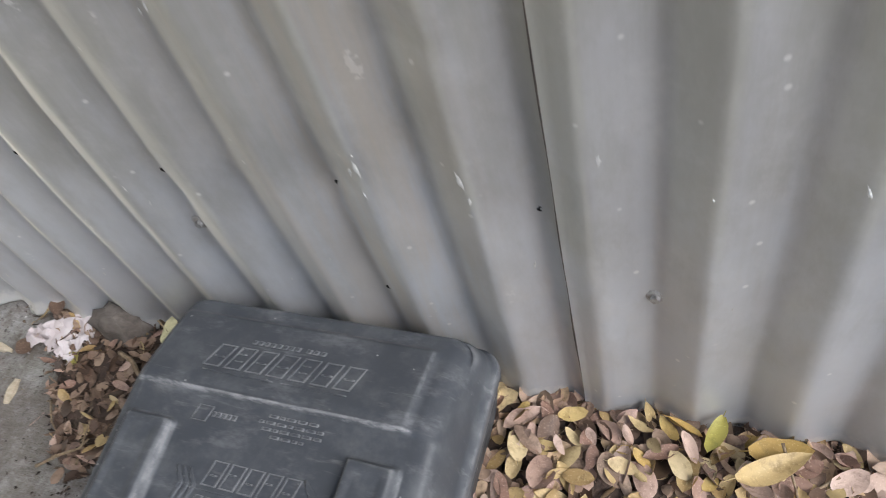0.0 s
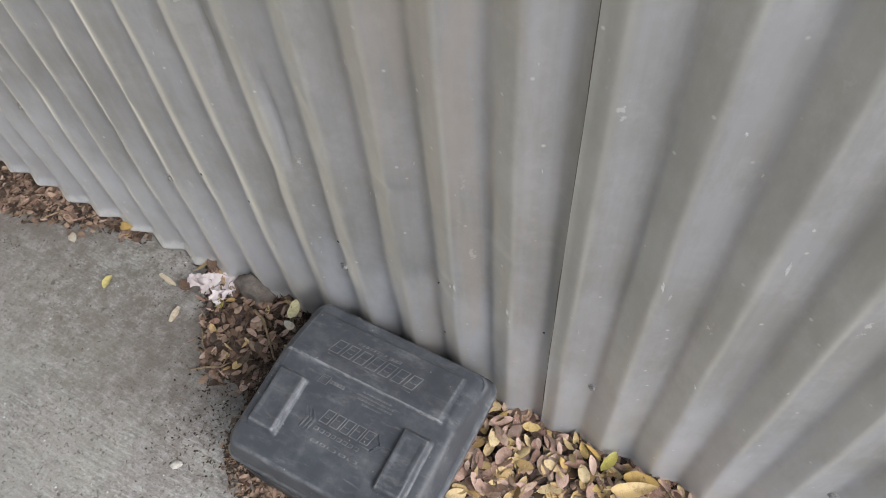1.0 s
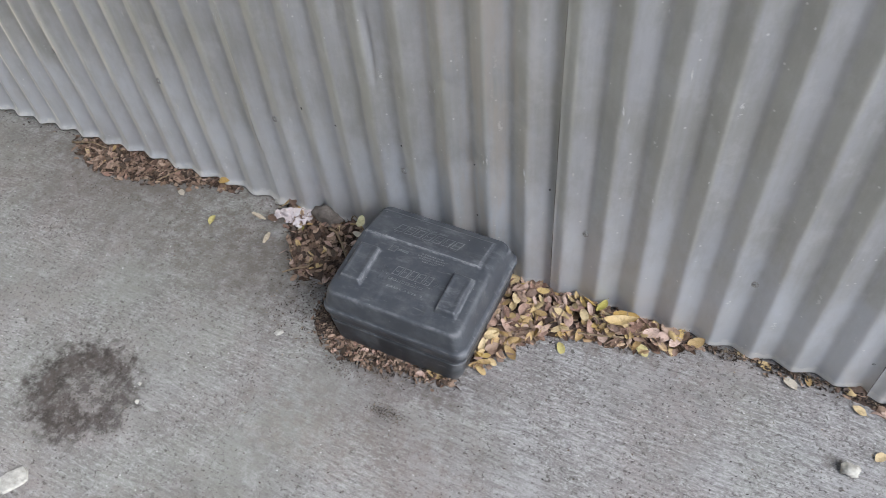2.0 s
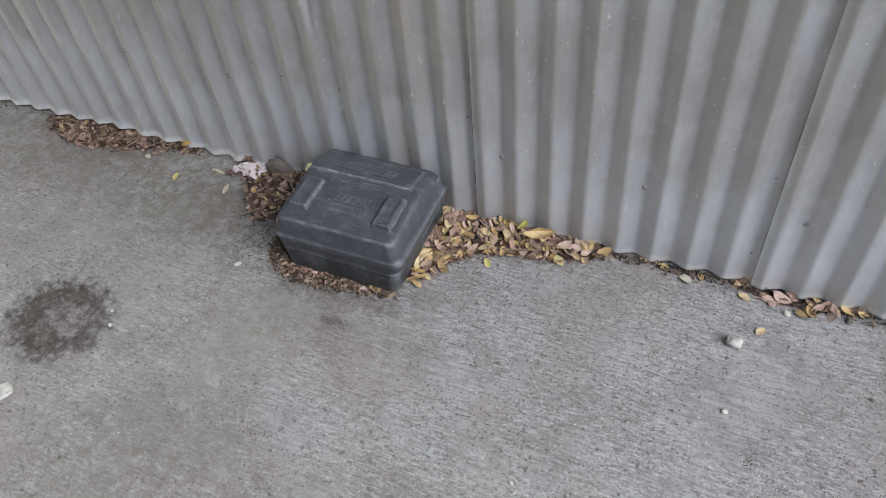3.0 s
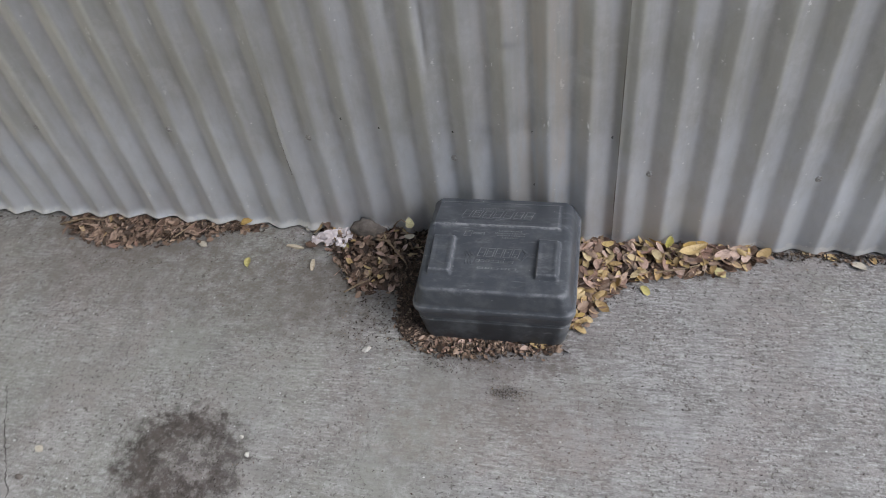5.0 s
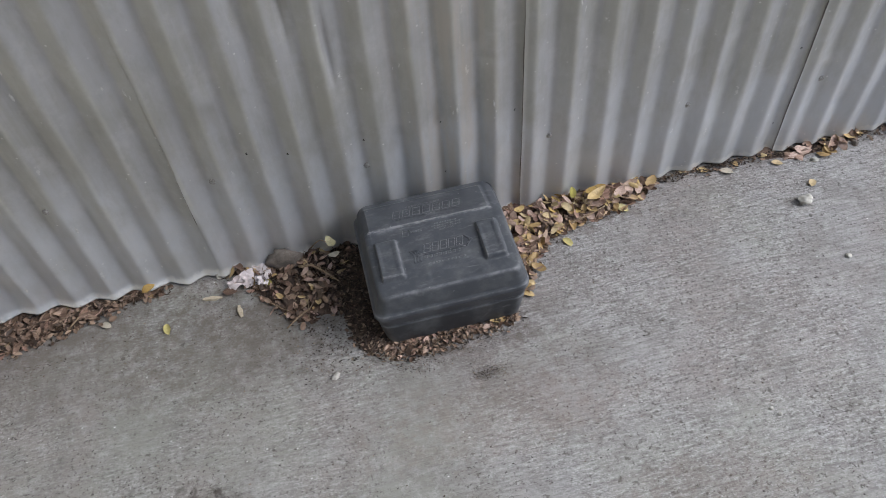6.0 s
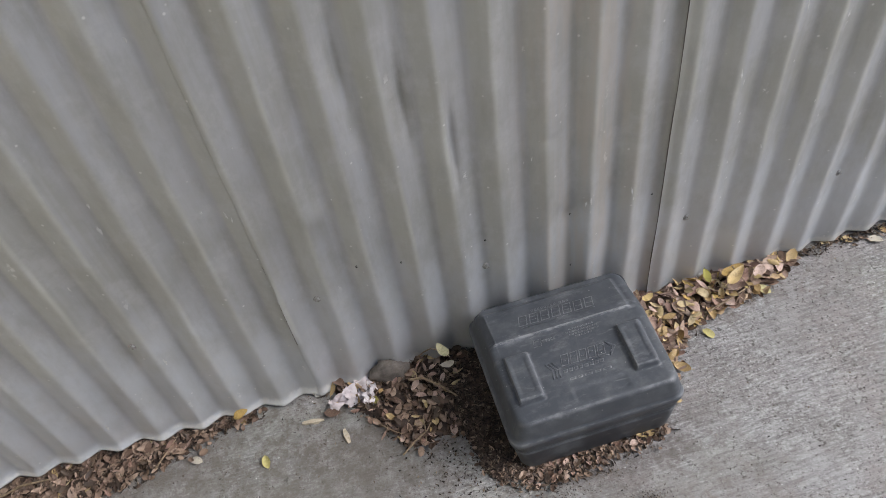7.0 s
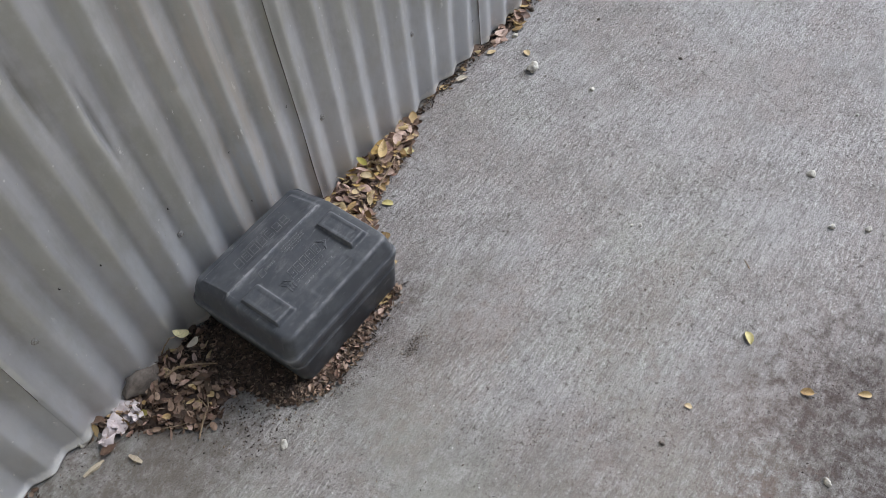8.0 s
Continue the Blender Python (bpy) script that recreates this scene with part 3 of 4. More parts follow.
FLECKS = [fleck_mesh(1, 1.0), fleck_mesh(2, 2.6), fleck_mesh(3, 4.5), fleck_mesh(4, 1.5)]
for i, (x, z, size, kind) in enumerate((
    (-0.427, 0.456, 0.0030, 0), (-0.401, 0.440, 0.0016, 2), (-0.396, 0.432, 0.0012, 2), (-0.546, 0.468, 0.0030, 1), (-0.571, 0.198, 0.0032, 1), (-0.540, 0.510, 0.0026, 3),
    (-0.631, 0.104, 0.0022, 3), (-0.708, 0.078, 0.0030, 1), (0.363, 0.579, 0.0018, 0), (0.301, 0.641, 0.0020, 0), (0.163, 0.642, 0.0016, 0), (0.362, 0.531, 0.0022, 2),
    (0.287, 0.451, 0.0020, 2), (0.295, 0.435, 0.0016, 2), (0.477, 0.623, 0.0018, 0), (0.085, 0.288, 0.0022, 2), (0.078, 0.280, 0.0018, 1), (0.148, 0.284, 0.0020, 2),
    (0.151, 0.268, 0.0014, 1), (0.226, 0.311, 0.0018, 1), (-0.417, 0.700, 0.0024, 3), (0.087, 0.300, 0.0013, 3), (-0.224, 0.456, 0.0012, 1), (0.63, 0.30, 0.0016, 0),
    (0.645, 0.34, 0.0016, 3), (0.655, 0.36, 0.0014, 0), (0.83, 0.30, 0.0020, 1), (0.84, 0.33, 0.0018, 2), (-0.52, 0.062, 0.0016, 3), (-0.48, 0.05, 0.0014, 1))):
    part("paint_fleck", FLECKS[kind], wall, "", on_wall(x, z, 8 * math.sin(i * 2.3)) @ Matrix.Diagonal((size * 0.9, size * 1.1, 1, 1)))

rng = random.Random(63)
for i in range(60):
    x, z, size = rng.uniform(-0.75, 1.0), 0.06 + 0.6 * rng.random() ** 1.3, rng.uniform(0.0008, 0.0016)
    part("paint_fleck", FLECKS[i % 4], wall, "", on_wall(x, z, rng.uniform(-20, 20)) @ Matrix.Diagonal((size * 0.8, size, 1, 1)))

# out of sight, added to shape light: slab overhead, walls south and west
tagged(new("sky_blocker", block("sky_blocker", (-3.55, -0.75, 2.30), (1.5, 0.1, 2.38), BLOCKER)), "unseen slab added over the wall to cut sky light", "eave", kind="structure")
tagged(new("south_blocker", block("south_blocker", (-3.5, -3.9, 0.0), (2.4, -3.6, 4.6), BLOCKER)), "unseen olive wall added to darken the south", "wall", kind="structure")
tagged(new("west_bounce", block("west_bounce", (-3.9, -3.9, 0.0), (-3.6, 3.0, 4.2), CREAM)), "unseen cream wall added to bounce warm light from the west", "wall", kind="structure")


# ---- the rodent bait station ----
BX, BY = 0.0100, -0.1258


def rounded(hx, hy, r, n=6):
    """Corner points of a rounded rectangle, anticlockwise."""
    out = []
    for cx, cy, a0 in ((hx - r, hy - r, 0), (-hx + r, hy - r, 90), (-hx + r, -hy + r, 180), (hx - r, -hy + r, 270)):
        for i in range(n + 1):
            a = radians(a0 + 90 * i / n)
            out.append((cx + r * math.cos(a), cy + r * math.sin(a)))
    return out


def dense(points, step=0.006):
    """The same outline with points at even steps."""
    out = []
    for (x0, y0), (x1, y1) in zip(points, points[1:] + points[:1]):
        n = max(1, round(math.hypot(x1 - x0, y1 - y0) / step))
        out += [(x0 + (x1 - x0) * i / n, y0 + (y1 - y0) * i / n) for i in range(n)]
    return out


def loft(rings):
    """Faces between rings of equal counts of points."""
    v = [p for r in rings for p in r]
    n, f = len(rings[0]), []
    for j in range(len(rings) - 1):
        for i in range(n):
            k = (i + 1) % n
            f.append((j * n + i, j * n + k, (j + 1) * n + k, (j + 1) * n + i))
    return v, f


def box_mask(u, v, x0, x1, y0, y1, soft):
    return smooth01(x0 - soft, x0 + soft, u) * (1 - smooth01(x1 - soft, x1 + soft, u)) * smooth01(y0 - soft, y0 + soft, v) * (1 - smooth01(y1 - soft, y1 + soft, v))


def lid_height(u, v):
    """Height of the lid's top over the floor, u along the wall and v towards it, from the middle of the box."""
    w = v + BY                                   # towards the wall
    front = 0.1300 + (w + 0.235) * 0.085         # rises from the front crease
    plate = 0.1455 - max(0.0, w + 0.095) * 0.24  # the name plate falls off to the back
    k = smooth01(-0.1060, -0.1030, w)
    z = front * (1 - k) + plate * k
    x = u + BX
    side = min(smooth01(-0.118, -0.1, x), 1 - smooth01(0.116, 0.134, x))
    z -= 0.006 * (1 - side) * (0.4 + 0.6 * k)
    z -= 0.0030 * k * (1 - smooth01(-0.106, -0.100, x) * (1 - smooth01(0.106, 0.114, x)) * (1 - smooth01(-0.040, -0.034, w)))
    # raised line along the step
    z += 0.0016 * math.exp(-((w + 0.1040) / 0.0016) ** 2) * smooth01(-0.112, -0.105, x) * (1 - smooth01(0.108, 0.116, x))
    # two raised finger grips, level where the lid slopes
    for x0, x1 in ((-0.0975, -0.0585), (0.0775, 0.1150)):
        rim = smooth01(x0 - 0.0012, x0 + 0.0016, x) * (1 - smooth01(x1 - 0.0062, x1 + 0.0012, x)) * smooth01(-0.2075, -0.2015, w) * (1 - smooth01(-0.1300, -0.1275, w))
        z += rim * (max(z + 0.0028, 0.1418 + (w + 0.205) * 0.048) - z)
        z -= 0.0010 * box_mask(x, w, x0 + 0.006, x1 - 0.011, -0.193, -0.137, 0.0025)
    # shallow dents in the front field
    z -= 0.0012 * box_mask(x, w, -0.02, 0.06, -0.224, -0.204, 0.004)
    return z + 0.0006 * noise.noise((x * 22, w * 22, 5.0))


station = tagged(new("bait_station"), "dusty charcoal plastic rodent bait station set against the wall", "bait station")
station.location = (BX, BY, 0.0)


def station_base():
    ref = rounded(0.1155, 0.111, 0.018)
    rings = []
    for z, hx, hy in ((0.0005, 0.113, 0.1100), (0.002, 0.1175, 0.1135), (0.008, 0.1200, 0.1148), (0.030, 0.1240, 0.1155), (0.0515, 0.1278, 0.1160), (0.0555, 0.1278, 0.1160), (0.0562, 0.1262, 0.1144), (0.062, 0.1262, 0.1144)):
        rings.append([(x * hx / 0.1155, y * hy / 0.111, z) for x, y in dense(ref)])
    v, f = loft(rings)
    f.append(tuple(range(len(rings[0]) - 1, -1, -1)))
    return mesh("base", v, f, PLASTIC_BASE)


def station_lid():
    """Skirt, belt and slopes as rings, closed by a grid of the modelled top."""
    ref = rounded(0.1325, 0.1200, 0.018)
    rings = []
    for z, hx, hy in ((0.0590, 0.1250, 0.1155), (0.0590, 0.1283, 0.1180), (0.0605, 0.1287, 0.1182), (0.0735, 0.1316, 0.1192), (0.0755, 0.1335, 0.1203), (0.0780, 0.1342, 0.1207),
                      (0.0850, 0.1342, 0.1207), (0.0880, 0.1328, 0.1198), (0.0890, 0.1302, 0.1184), (0.0960, 0.1280, 0.1178), (0.1100, 0.1258, 0.1165), (0.1200, 0.1232, 0.1140)):
        lean = 0.20 * max(0.0, z - 0.089)           # the back slopes away from the wall
        rings.append([(x * hx / 0.1325, y * hy * 0.97 / 0.12 - lean * smooth01(0.05, 0.11, y), z) for x, y in dense(ref, 0.0028)])
    # over the crease on to the top, then inwards
    for s, drop in ((0.918, 0.0040), (0.900, 0.0012), (0.885, 0.0003), (0.865, 0.0)):
        ring = []
        for x, y in dense(ref, 0.0028):
            q, w = x * s, y * s
            back = smooth01(0.06, 0.12, w)
            ring.append((q, w - 0.0055 * back, lid_height(q, w - 0.0055 * back) - drop))
        rings.append(ring)
    n = len(rings[0])
    last = rings[-1]
    for s in [1 - 0.0105 * i for i in range(1, 95)]:
        rings.append([(x * s, y * s, lid_height(x * s, y * s)) for x, y, _ in last])
    v, f = loft(rings)
    f.append(tuple(range(len(v) - n, len(v))))
    return mesh("lid", v, f, PLASTIC)


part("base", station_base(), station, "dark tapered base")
lid = part("lid", station_lid(), station, "scuffed lid with raised finger grips")


def raised_shape(outline, height=0.0011):
    """A flat raised shape that follows the lid; outline in metres along the wall and towards it."""
    pts = dense(outline, 0.003)
    cx, cy = sum(p[0] for p in pts) / len(pts), sum(p[1] for p in pts) / len(pts)
    rings = []
    for s, h in ((1.0, -0.0006), (0.97, height * 0.75), (0.86, height), (0.4, height)):
        rings.append([(cx + (x - cx) * s - BX, cy + (y - cy) * s - BY, lid_height(cx + (x - cx) * s - BX, cy + (y - cy) * s - BY) + h) for x, y in pts])
    v, f = loft(rings)
    f.append(tuple(range(len(v) - len(pts), len(v))))
    return mesh("raised_mark", v, f, RAISED)


def bar(x0, x1, y0, y1, lean=0.0, height=0.0011):
    part("raised_mark", raised_shape([(x0, y0), (x1, y0), (x1 + lean, y1), (x0 + lean, y1)], height), lid)


def raised_frame(x0, x1, y0, y1, lean, stroke=0.0016, height=0.0011):
    """A raised outline of a leaning block."""
    rings = []
    for k, h in ((0.0, -0.0006), (0.0003, height), (stroke - 0.0003, height), (stroke, -0.0006)):
        a, b, c, d = (x0 + k, y0 + k), (x1 - k, y0 + k), (x1 + lean - k, y1 - k), (x0 + lean + k, y1 - k)
        pts = []
        for p, q in ((a, b), (b, c), (c, d), (d, a)):
            pts += [(p[0] + (q[0] - p[0]) * i / 6, p[1] + (q[1] - p[1]) * i / 6) for i in range(6)]
        rings.append([(x - BX, y - BY, lid_height(x - BX, y - BY) + h) for x, y in pts])
    v, f = loft(rings)
    part("raised_mark", mesh("raised_mark", v, f, RAISED, False), lid)


# product name and maker's marks, as plain shapes and bars
for i in range(7):
    x = -0.058 + i * 0.0177
    raised_frame(x, x + 0.0138, -0.0850, -0.0640, 0.0050, 0.0015, 0.0007)
    if i % 3 != 1:
        bar(x + 0.0052, x + 0.0138, -0.0762, -0.0748, 0.0003, 0.0008)
    else:
        bar(x + 0.0052, x + 0.0118, -0.0775, -0.0764, 0.0003, 0.0008)
        bar(x + 0.0056, x + 0.0120, -0.0712, -0.0702, 0.0003, 0.0008)
bar(-0.056, 0.004, -0.0892, -0.0882, 0.0, 0.0008)
bar(0.009, 0.062, -0.0892, -0.0882, 0.0, 0.0008)
for i in range(8):
    bar(-0.030 + i * 0.0052, -0.0266 + i * 0.0052, -0.0600, -0.0562, 0.0008, 0.0007)
for i in range(3):
    bar(0.0150 + i * 0.0058, 0.0192 + i * 0.0058, -0.0600, -0.0562, 0.0008, 0.0007)
raised_frame(-0.0490, -0.0365, -0.1250, -0.1130, 0.0030, 0.0010, 0.0008)
for i in range(5):
    bar(-0.0335 + i * 0.0042, -0.0305 + i * 0.0042, -0.1205, -0.1165, 0.0005, 0.0007)
for j, (x0, x1) in enumerate(((0.010, 0.052), (0.004, 0.054), (0.008, 0.054), (0.016, 0.042))):
    x = x0
    while x < x1 - 0.003:
        wide = (0.0040, 0.0072, 0.0055, 0.0030)[(j + int(x * 900)) % 4]
        bar(x, min(x1, x + wide), -0.1128 - j * 0.0046, -0.1106 - j * 0.0046, 0.0003, 0.0006)
        x += wide + 0.0014
for i in range(3):
    part("raised_mark", raised_shape([(-0.044 + i * 0.0052, -0.156), (-0.0425 + i * 0.0052, -0.156), (-0.0335 + i * 0.0052, -0.167), (-0.038 + i * 0.0052, -0.182), (-0.0395 + i * 0.0052, -0.182), (-0.0350 + i * 0.0052, -0.167)], 0.0008), lid)
for i in range(5):
    x = -0.021 + i * 0.0140
    raised_frame(x, x + 0.0118, -0.1660, -0.1480, 0.0042, 0.0014, 0.0007)
    bar(x + 0.0046, x + 0.0096, -0.1590 + 0.003 * (i % 2), -0.1578 + 0.003 * (i % 2), 0.0003, 0.0008)
part("raised_mark", raised_shape([(0.051, -0.147), (0.0535, -0.147), (0.066, -0.158), (0.0535, -0.171), (0.051, -0.171), (0.0625, -0.158)], 0.0008), lid)
bar(-0.030, 0.052, -0.1694, -0.1684, 0.0, 0.0007)
x = -0.022
for wide in (0.0062, 0.0055, 0.0060, 0.0050, 0.0064, 0.0058, 0.0052, 0.0060):
    bar(x, x + wide, -0.1768, -0.1722, 0.0012, 0.0007)
    x += wide + 0.0022
for x0, x1 in ((-0.018, -0.008), (-0.005, 0.002), (0.005, 0.017), (0.021, 0.030), (0.033, 0.046)):
    bar(x0, x1, -0.1900, -0.1868, 0.0008, 0.0006)

# ---- leaves ----
LEAVES = {}


def leaf_mesh(material, kind):
    """An oval dry leaf, 1 long, folded along its midrib, curled, with a stalk."""
    key = (material.name, kind)
    if key in LEAVES:
        return LEAVES[key]
    rng = random.Random(kind * 31 + 7)
    wide = (0.30, 0.33, 0.27, 0.34, 0.20, 0.25, 0.12, 0.15)[kind % 8]
    fold, curl, twist = rng.uniform(0.05, 0.42), rng.uniform(-0.7, 1.2), rng.uniform(-0.6, 0.6)
    tip = rng.uniform(0.7, 1.35)
    skew, ragged = rng.uniform(-0.06, 0.06), rng.uniform(0.0, 0.05)
    rows, cols = 7, 4
    v, f = [], []
    for j in range(rows + 1):
        t = j / rows
        w = wide * (math.sin(math.pi * min(1, t * 0.98 + 0.02) ** 0.85) ** (0.62 if t < 0.5 else tip * 0.62)) + 0.004
        z0 = curl * (t - 0.5) ** 2 * 0.55
        for i in range(cols + 1):
            s = (i / cols - 0.5) * 2
            a = twist * (t - 0.5)
            x, z = s * w * (1 + (rng.uniform(-1, 1) * ragged * 2 if abs(s) > 0.9 else 0)) + skew * math.sin(math.pi * t), abs(s) ** 1.3 * w * fold * 1.6 + rng.uniform(-0.012, 0.012)
            v.append((x * math.cos(a) - z * math.sin(a), t - 0.5, z0 + z * math.cos(a) + x * math.sin(a)))
    for j in range(rows):
        for i in range(cols):
            a = j * (cols + 1) + i
            f.append((a, a + 1, a + cols + 2, a + cols + 1))
    n = len(v)
    b = curl * 0.25 * 0.55
    for y, r in ((-0.5, 0.012), (-0.66, 0.008)):
        v += [(r, y, b + 0.01), (-r, y, b + 0.01), (0, y, b + 0.03)]
    f += [(n, n + 1, n + 4, n + 3), (n + 1, n + 2, n + 5, n + 4), (n + 2, n, n + 3, n + 5)]
    LEAVES[key] = mesh("leaf", v, f, material)
    return LEAVES[key]


def leaf_pose(rng, x, y, z, size, tilt, spin=None):
    return pose(x, y, z, rng.gauss(0, tilt), rng.gauss(0, tilt) + (180 if rng.random() < 0.3 else 0), rng.uniform(0, 360) if spin is None else spin) @ Matrix.Diagonal((size, size, size, 1))


def mound(poly, high, seed, material, near_wall=True, step=0.005):
    """A low uneven bed of soil inside an outline."""
    xs, ys = [p[0] for p in poly], [p[1] for p in poly]
    nx, ny = int((max(xs) - min(xs)) / step) + 1, int((max(ys) - min(ys)) / step) + 1
    index, v, f = {}, [], []
    for j in range(ny + 1):
        for i in range(nx + 1):
            x, y = min(xs) + i * step, min(ys) + j * step
            if inside(x, y, poly):
                d = edge_gap(x, y, poly)
                h = min(1.0, d / 0.03)
                index[i, j] = len(v)
                v.append((x + random.Random(i * 91 + j + seed).uniform(-1, 1) * 0.0015, y, -0.001 + bed(x, y, poly, high) + 0.003 * h * noise.noise((x * 120, y * 120, seed))))
    for (i, j), a in index.items():
        if (i + 1, j) in index and (i, j + 1) in index and (i + 1, j + 1) in index:
            f.append((a, index[i + 1, j], index[i + 1, j + 1], index[i, j + 1]))
    return mesh("soil", v, f, material)


def bed(x, y, poly, high):
    h = min(1.0, edge_gap(x, y, poly) / 0.035)
    return high * (h * (2 - h)) * (0.75 + 0.5 * noise.noise((x * 20, y * 20, 2.2)))


def leaf_pile(label, poly, high, count, choice, sizes, seed, tilt=24, soil=True, layers=1.0, kinds=(0, 1, 2, 3, 4, 5, 8, 9, 10, 11, 13)):
    """A heap of leaves on a bed of crumbs: the bed is the body, each leaf a part."""
    rng = random.Random(seed)
    thing = tagged(new("leaf_pile"), label, "leaf pile")
    if soil:
        part("soil", mound(poly, high * 0.55, seed, SOIL), thing, "dark crumbly soil under the leaves")
    mats = [m for m, n in choice for _ in range(n)]
    for x, y in scatter(rng, poly, count):
        x, y = x + rng.gauss(0, 0.006), min(0.004, y + rng.gauss(0, 0.006))
        size = rng.uniform(*sizes)
        z = 0.003 + bed(x, y, poly, high) * rng.uniform(0.55, 1.0) * layers + size * 0.06
        part("leaf", leaf_mesh(rng.choice(mats), rng.choice(kinds)), thing, "", leaf_pose(rng, x, y, z, size, tilt))
    return thing


def leaf_bed(label, poly, high, count, material, sizes, seed, tilt=28):
    """The lower layer of a heap: many small leaves joined, past counting."""
    rng = random.Random(seed)
    v, f = [], []
    for x, y in scatter(rng, poly, count):
        x, y = x + rng.gauss(0, 0.008), min(0.004, y + rng.gauss(0, 0.008))
        size = rng.uniform(*sizes)
        m = leaf_pose(rng, x, y, 0.002 + bed(x, y, poly, high) * rng.uniform(0.2, 0.85) + size * 0.05, size, tilt)
        src = leaf_mesh(material, rng.choice((0, 1, 2, 3, 4, 5, 8, 9, 10)))
        n = len(v)
        v += [tuple(m @ w.co) for w in src.vertices]
        f += [tuple(n + i for i in p.vertices) for p in src.polygons]
    return tagged(new("leaf_litter", mesh("leaf_litter", v, f, material)), label, "leaf litter", kind="stuff")


PILE_RIGHT = [(0.112, -0.01), (0.14, 0.004), (0.20, 0.006), (0.34, 0.006), (0.45, 0.0), (0.465, -0.022), (0.42, -0.05), (0.35, -0.068), (0.28, -0.072), (0.225, -0.100), (0.178, -0.155), (0.156, -0.195), (0.120, -0.200)]
PILE_FRONT = [(-0.132, -0.215), (-0.112, -0.238), (0.118, -0.238), (0.122, -0.248), (0.08, -0.258), (-0.02, -0.268), (-0.08, -0.274), (-0.128, -0.258)]
PILE_LEFT = [(-0.375, 0.002), (-0.30, 0.004), (-0.20, 0.008), (-0.125, 0.004), (-0.125, -0.04), (-0.16, -0.09), (-0.185, -0.145), (-0.26, -0.155), (-0.295, -0.105), (-0.345, -0.045)]
PILE_FAR = [(-0.93, 0.0), (-0.74, 0.006), (-0.49, 0.004), (-0.50, -0.016), (-0.57, -0.028), (-0.62, -0.045), (-0.70, -0.066), (-0.80, -0.078), (-0.90, -0.045)]
PILE_EAST = [(0.70, -0.002), (0.90, -0.002), (0.95, -0.012), (0.86, -0.030), (0.77, -0.036), (0.71, -0.026)]
SOIL_BED = [(-0.24, -0.02), (-0.09, 0.0), (-0.085, -0.225), (-0.118, -0.245), (-0.142, -0.255), (-0.166, -0.228), (-0.178, -0.155), (-0.21, -0.10)]

leaf_pile("heap of yellow, tan and pinkish fallen leaves beside the bait station", PILE_RIGHT, 0.024, 295, [(PINK, 11), (TAN, 10), (YELLOW, 3), (BROWN, 8)], (0.015, 0.031), 11, 22, kinds=(0, 2, 4, 5, 8, 10, 12, 13, 16, 20, 21, 5))
leaf_pile("brown leaf litter packed under the front of the bait station", PILE_FRONT, 0.003, 95, [(BROWN, 8), (PINK, 5), (DARKLEAF, 4)], (0.008, 0.017), 12)
leaf_pile("heap of brown dead leaves on dark soil by the wall", PILE_LEFT, 0.018, 190, [(BROWN, 13), (DARKLEAF, 3), (TAN, 2), (PINK, 4)], (0.011, 0.021), 13, 30, kinds=(0, 2, 4, 5, 6, 8, 12, 13, 14, 20))
leaf_pile("long drift of brown leaf litter along the wall foot", PILE_FAR, 0.007, 260, [(BROWN, 11), (DARKLEAF, 3), (PINK, 2), (TAN, 1)], (0.011, 0.025), 14, 17, kinds=(4, 5, 12, 13, 20, 21, 6, 7, 14))
leaf_pile("small drift of pinkish dry leaves along the wall foot", PILE_EAST, 0.010, 34, [(PINK, 5), (TAN, 3), (BROWN, 4)], (0.018, 0.034), 15)
leaf_pile("small dark clump of wet leaves on the concrete", [(-1.34, -0.13), (-1.30, -0.05), (-1.24, -0.03), (-1.20, -0.07), (-1.23, -0.13), (-1.29, -0.16)], 0.012, 26, [(DARKLEAF, 5), (BROWN, 3)], (0.018, 0.032), 16)

leaf_bed("lower layer of tan leaf litter beside the bait station", PILE_RIGHT, 0.019, 440, MIX_LIGHT, (0.013, 0.027), 51, 26)
leaf_bed("lower layer of broken leaf litter before the bait station", PILE_FRONT, 0.004, 260, MIX_BROWN, (0.006, 0.014), 52)
leaf_bed("lower layer of brown leaf litter by the wall", PILE_LEFT, 0.019, 330, MIX_BROWN, (0.009, 0.019), 53, 38)
leaf_bed("lower layer of the brown leaf drift", PILE_FAR, 0.008, 620, MIX_BROWN, (0.007, 0.017), 54, 26)
leaf_bed("small broken leaves in the dirt along the wall foot", [(0.40, 0.0), (1.35, 0.0), (1.35, -0.014), (0.9, -0.026), (0.62, -0.016), (0.40, -0.016)], 0.006, 190, MIX_BROWN, (0.006, 0.015), 55)

leaf_bed("broken dark leaf litter over the spilled soil", SOIL_BED, 0.015, 420, MIX_BROWN, (0.005, 0.013), 56, 32)
soil_heap = new("soil_heap", mound(SOIL_BED, 0.014, 5, SOIL, step=0.004))
tagged(soil_heap, "dark crumbly soil spilled beside the bait station", "soil", kind="stuff")


def fallen_leaf(x, y, size, material, kind, spin, label, z=None, tilt=5, seed=0):
    rng = random.Random(int(x * 1000) * 7 + int(y * 1000) + seed)
    ob = new("fallen_leaf", leaf_mesh(material, kind))
    ob.matrix_basis = pose(x, y, size * 0.05 + 0.0015 if z is None else z, rng.gauss(0, tilt), rng.gauss(0, tilt), spin) @ Matrix.Diagonal((size, size, size, 1))
    return tagged(ob, label, "leaf")


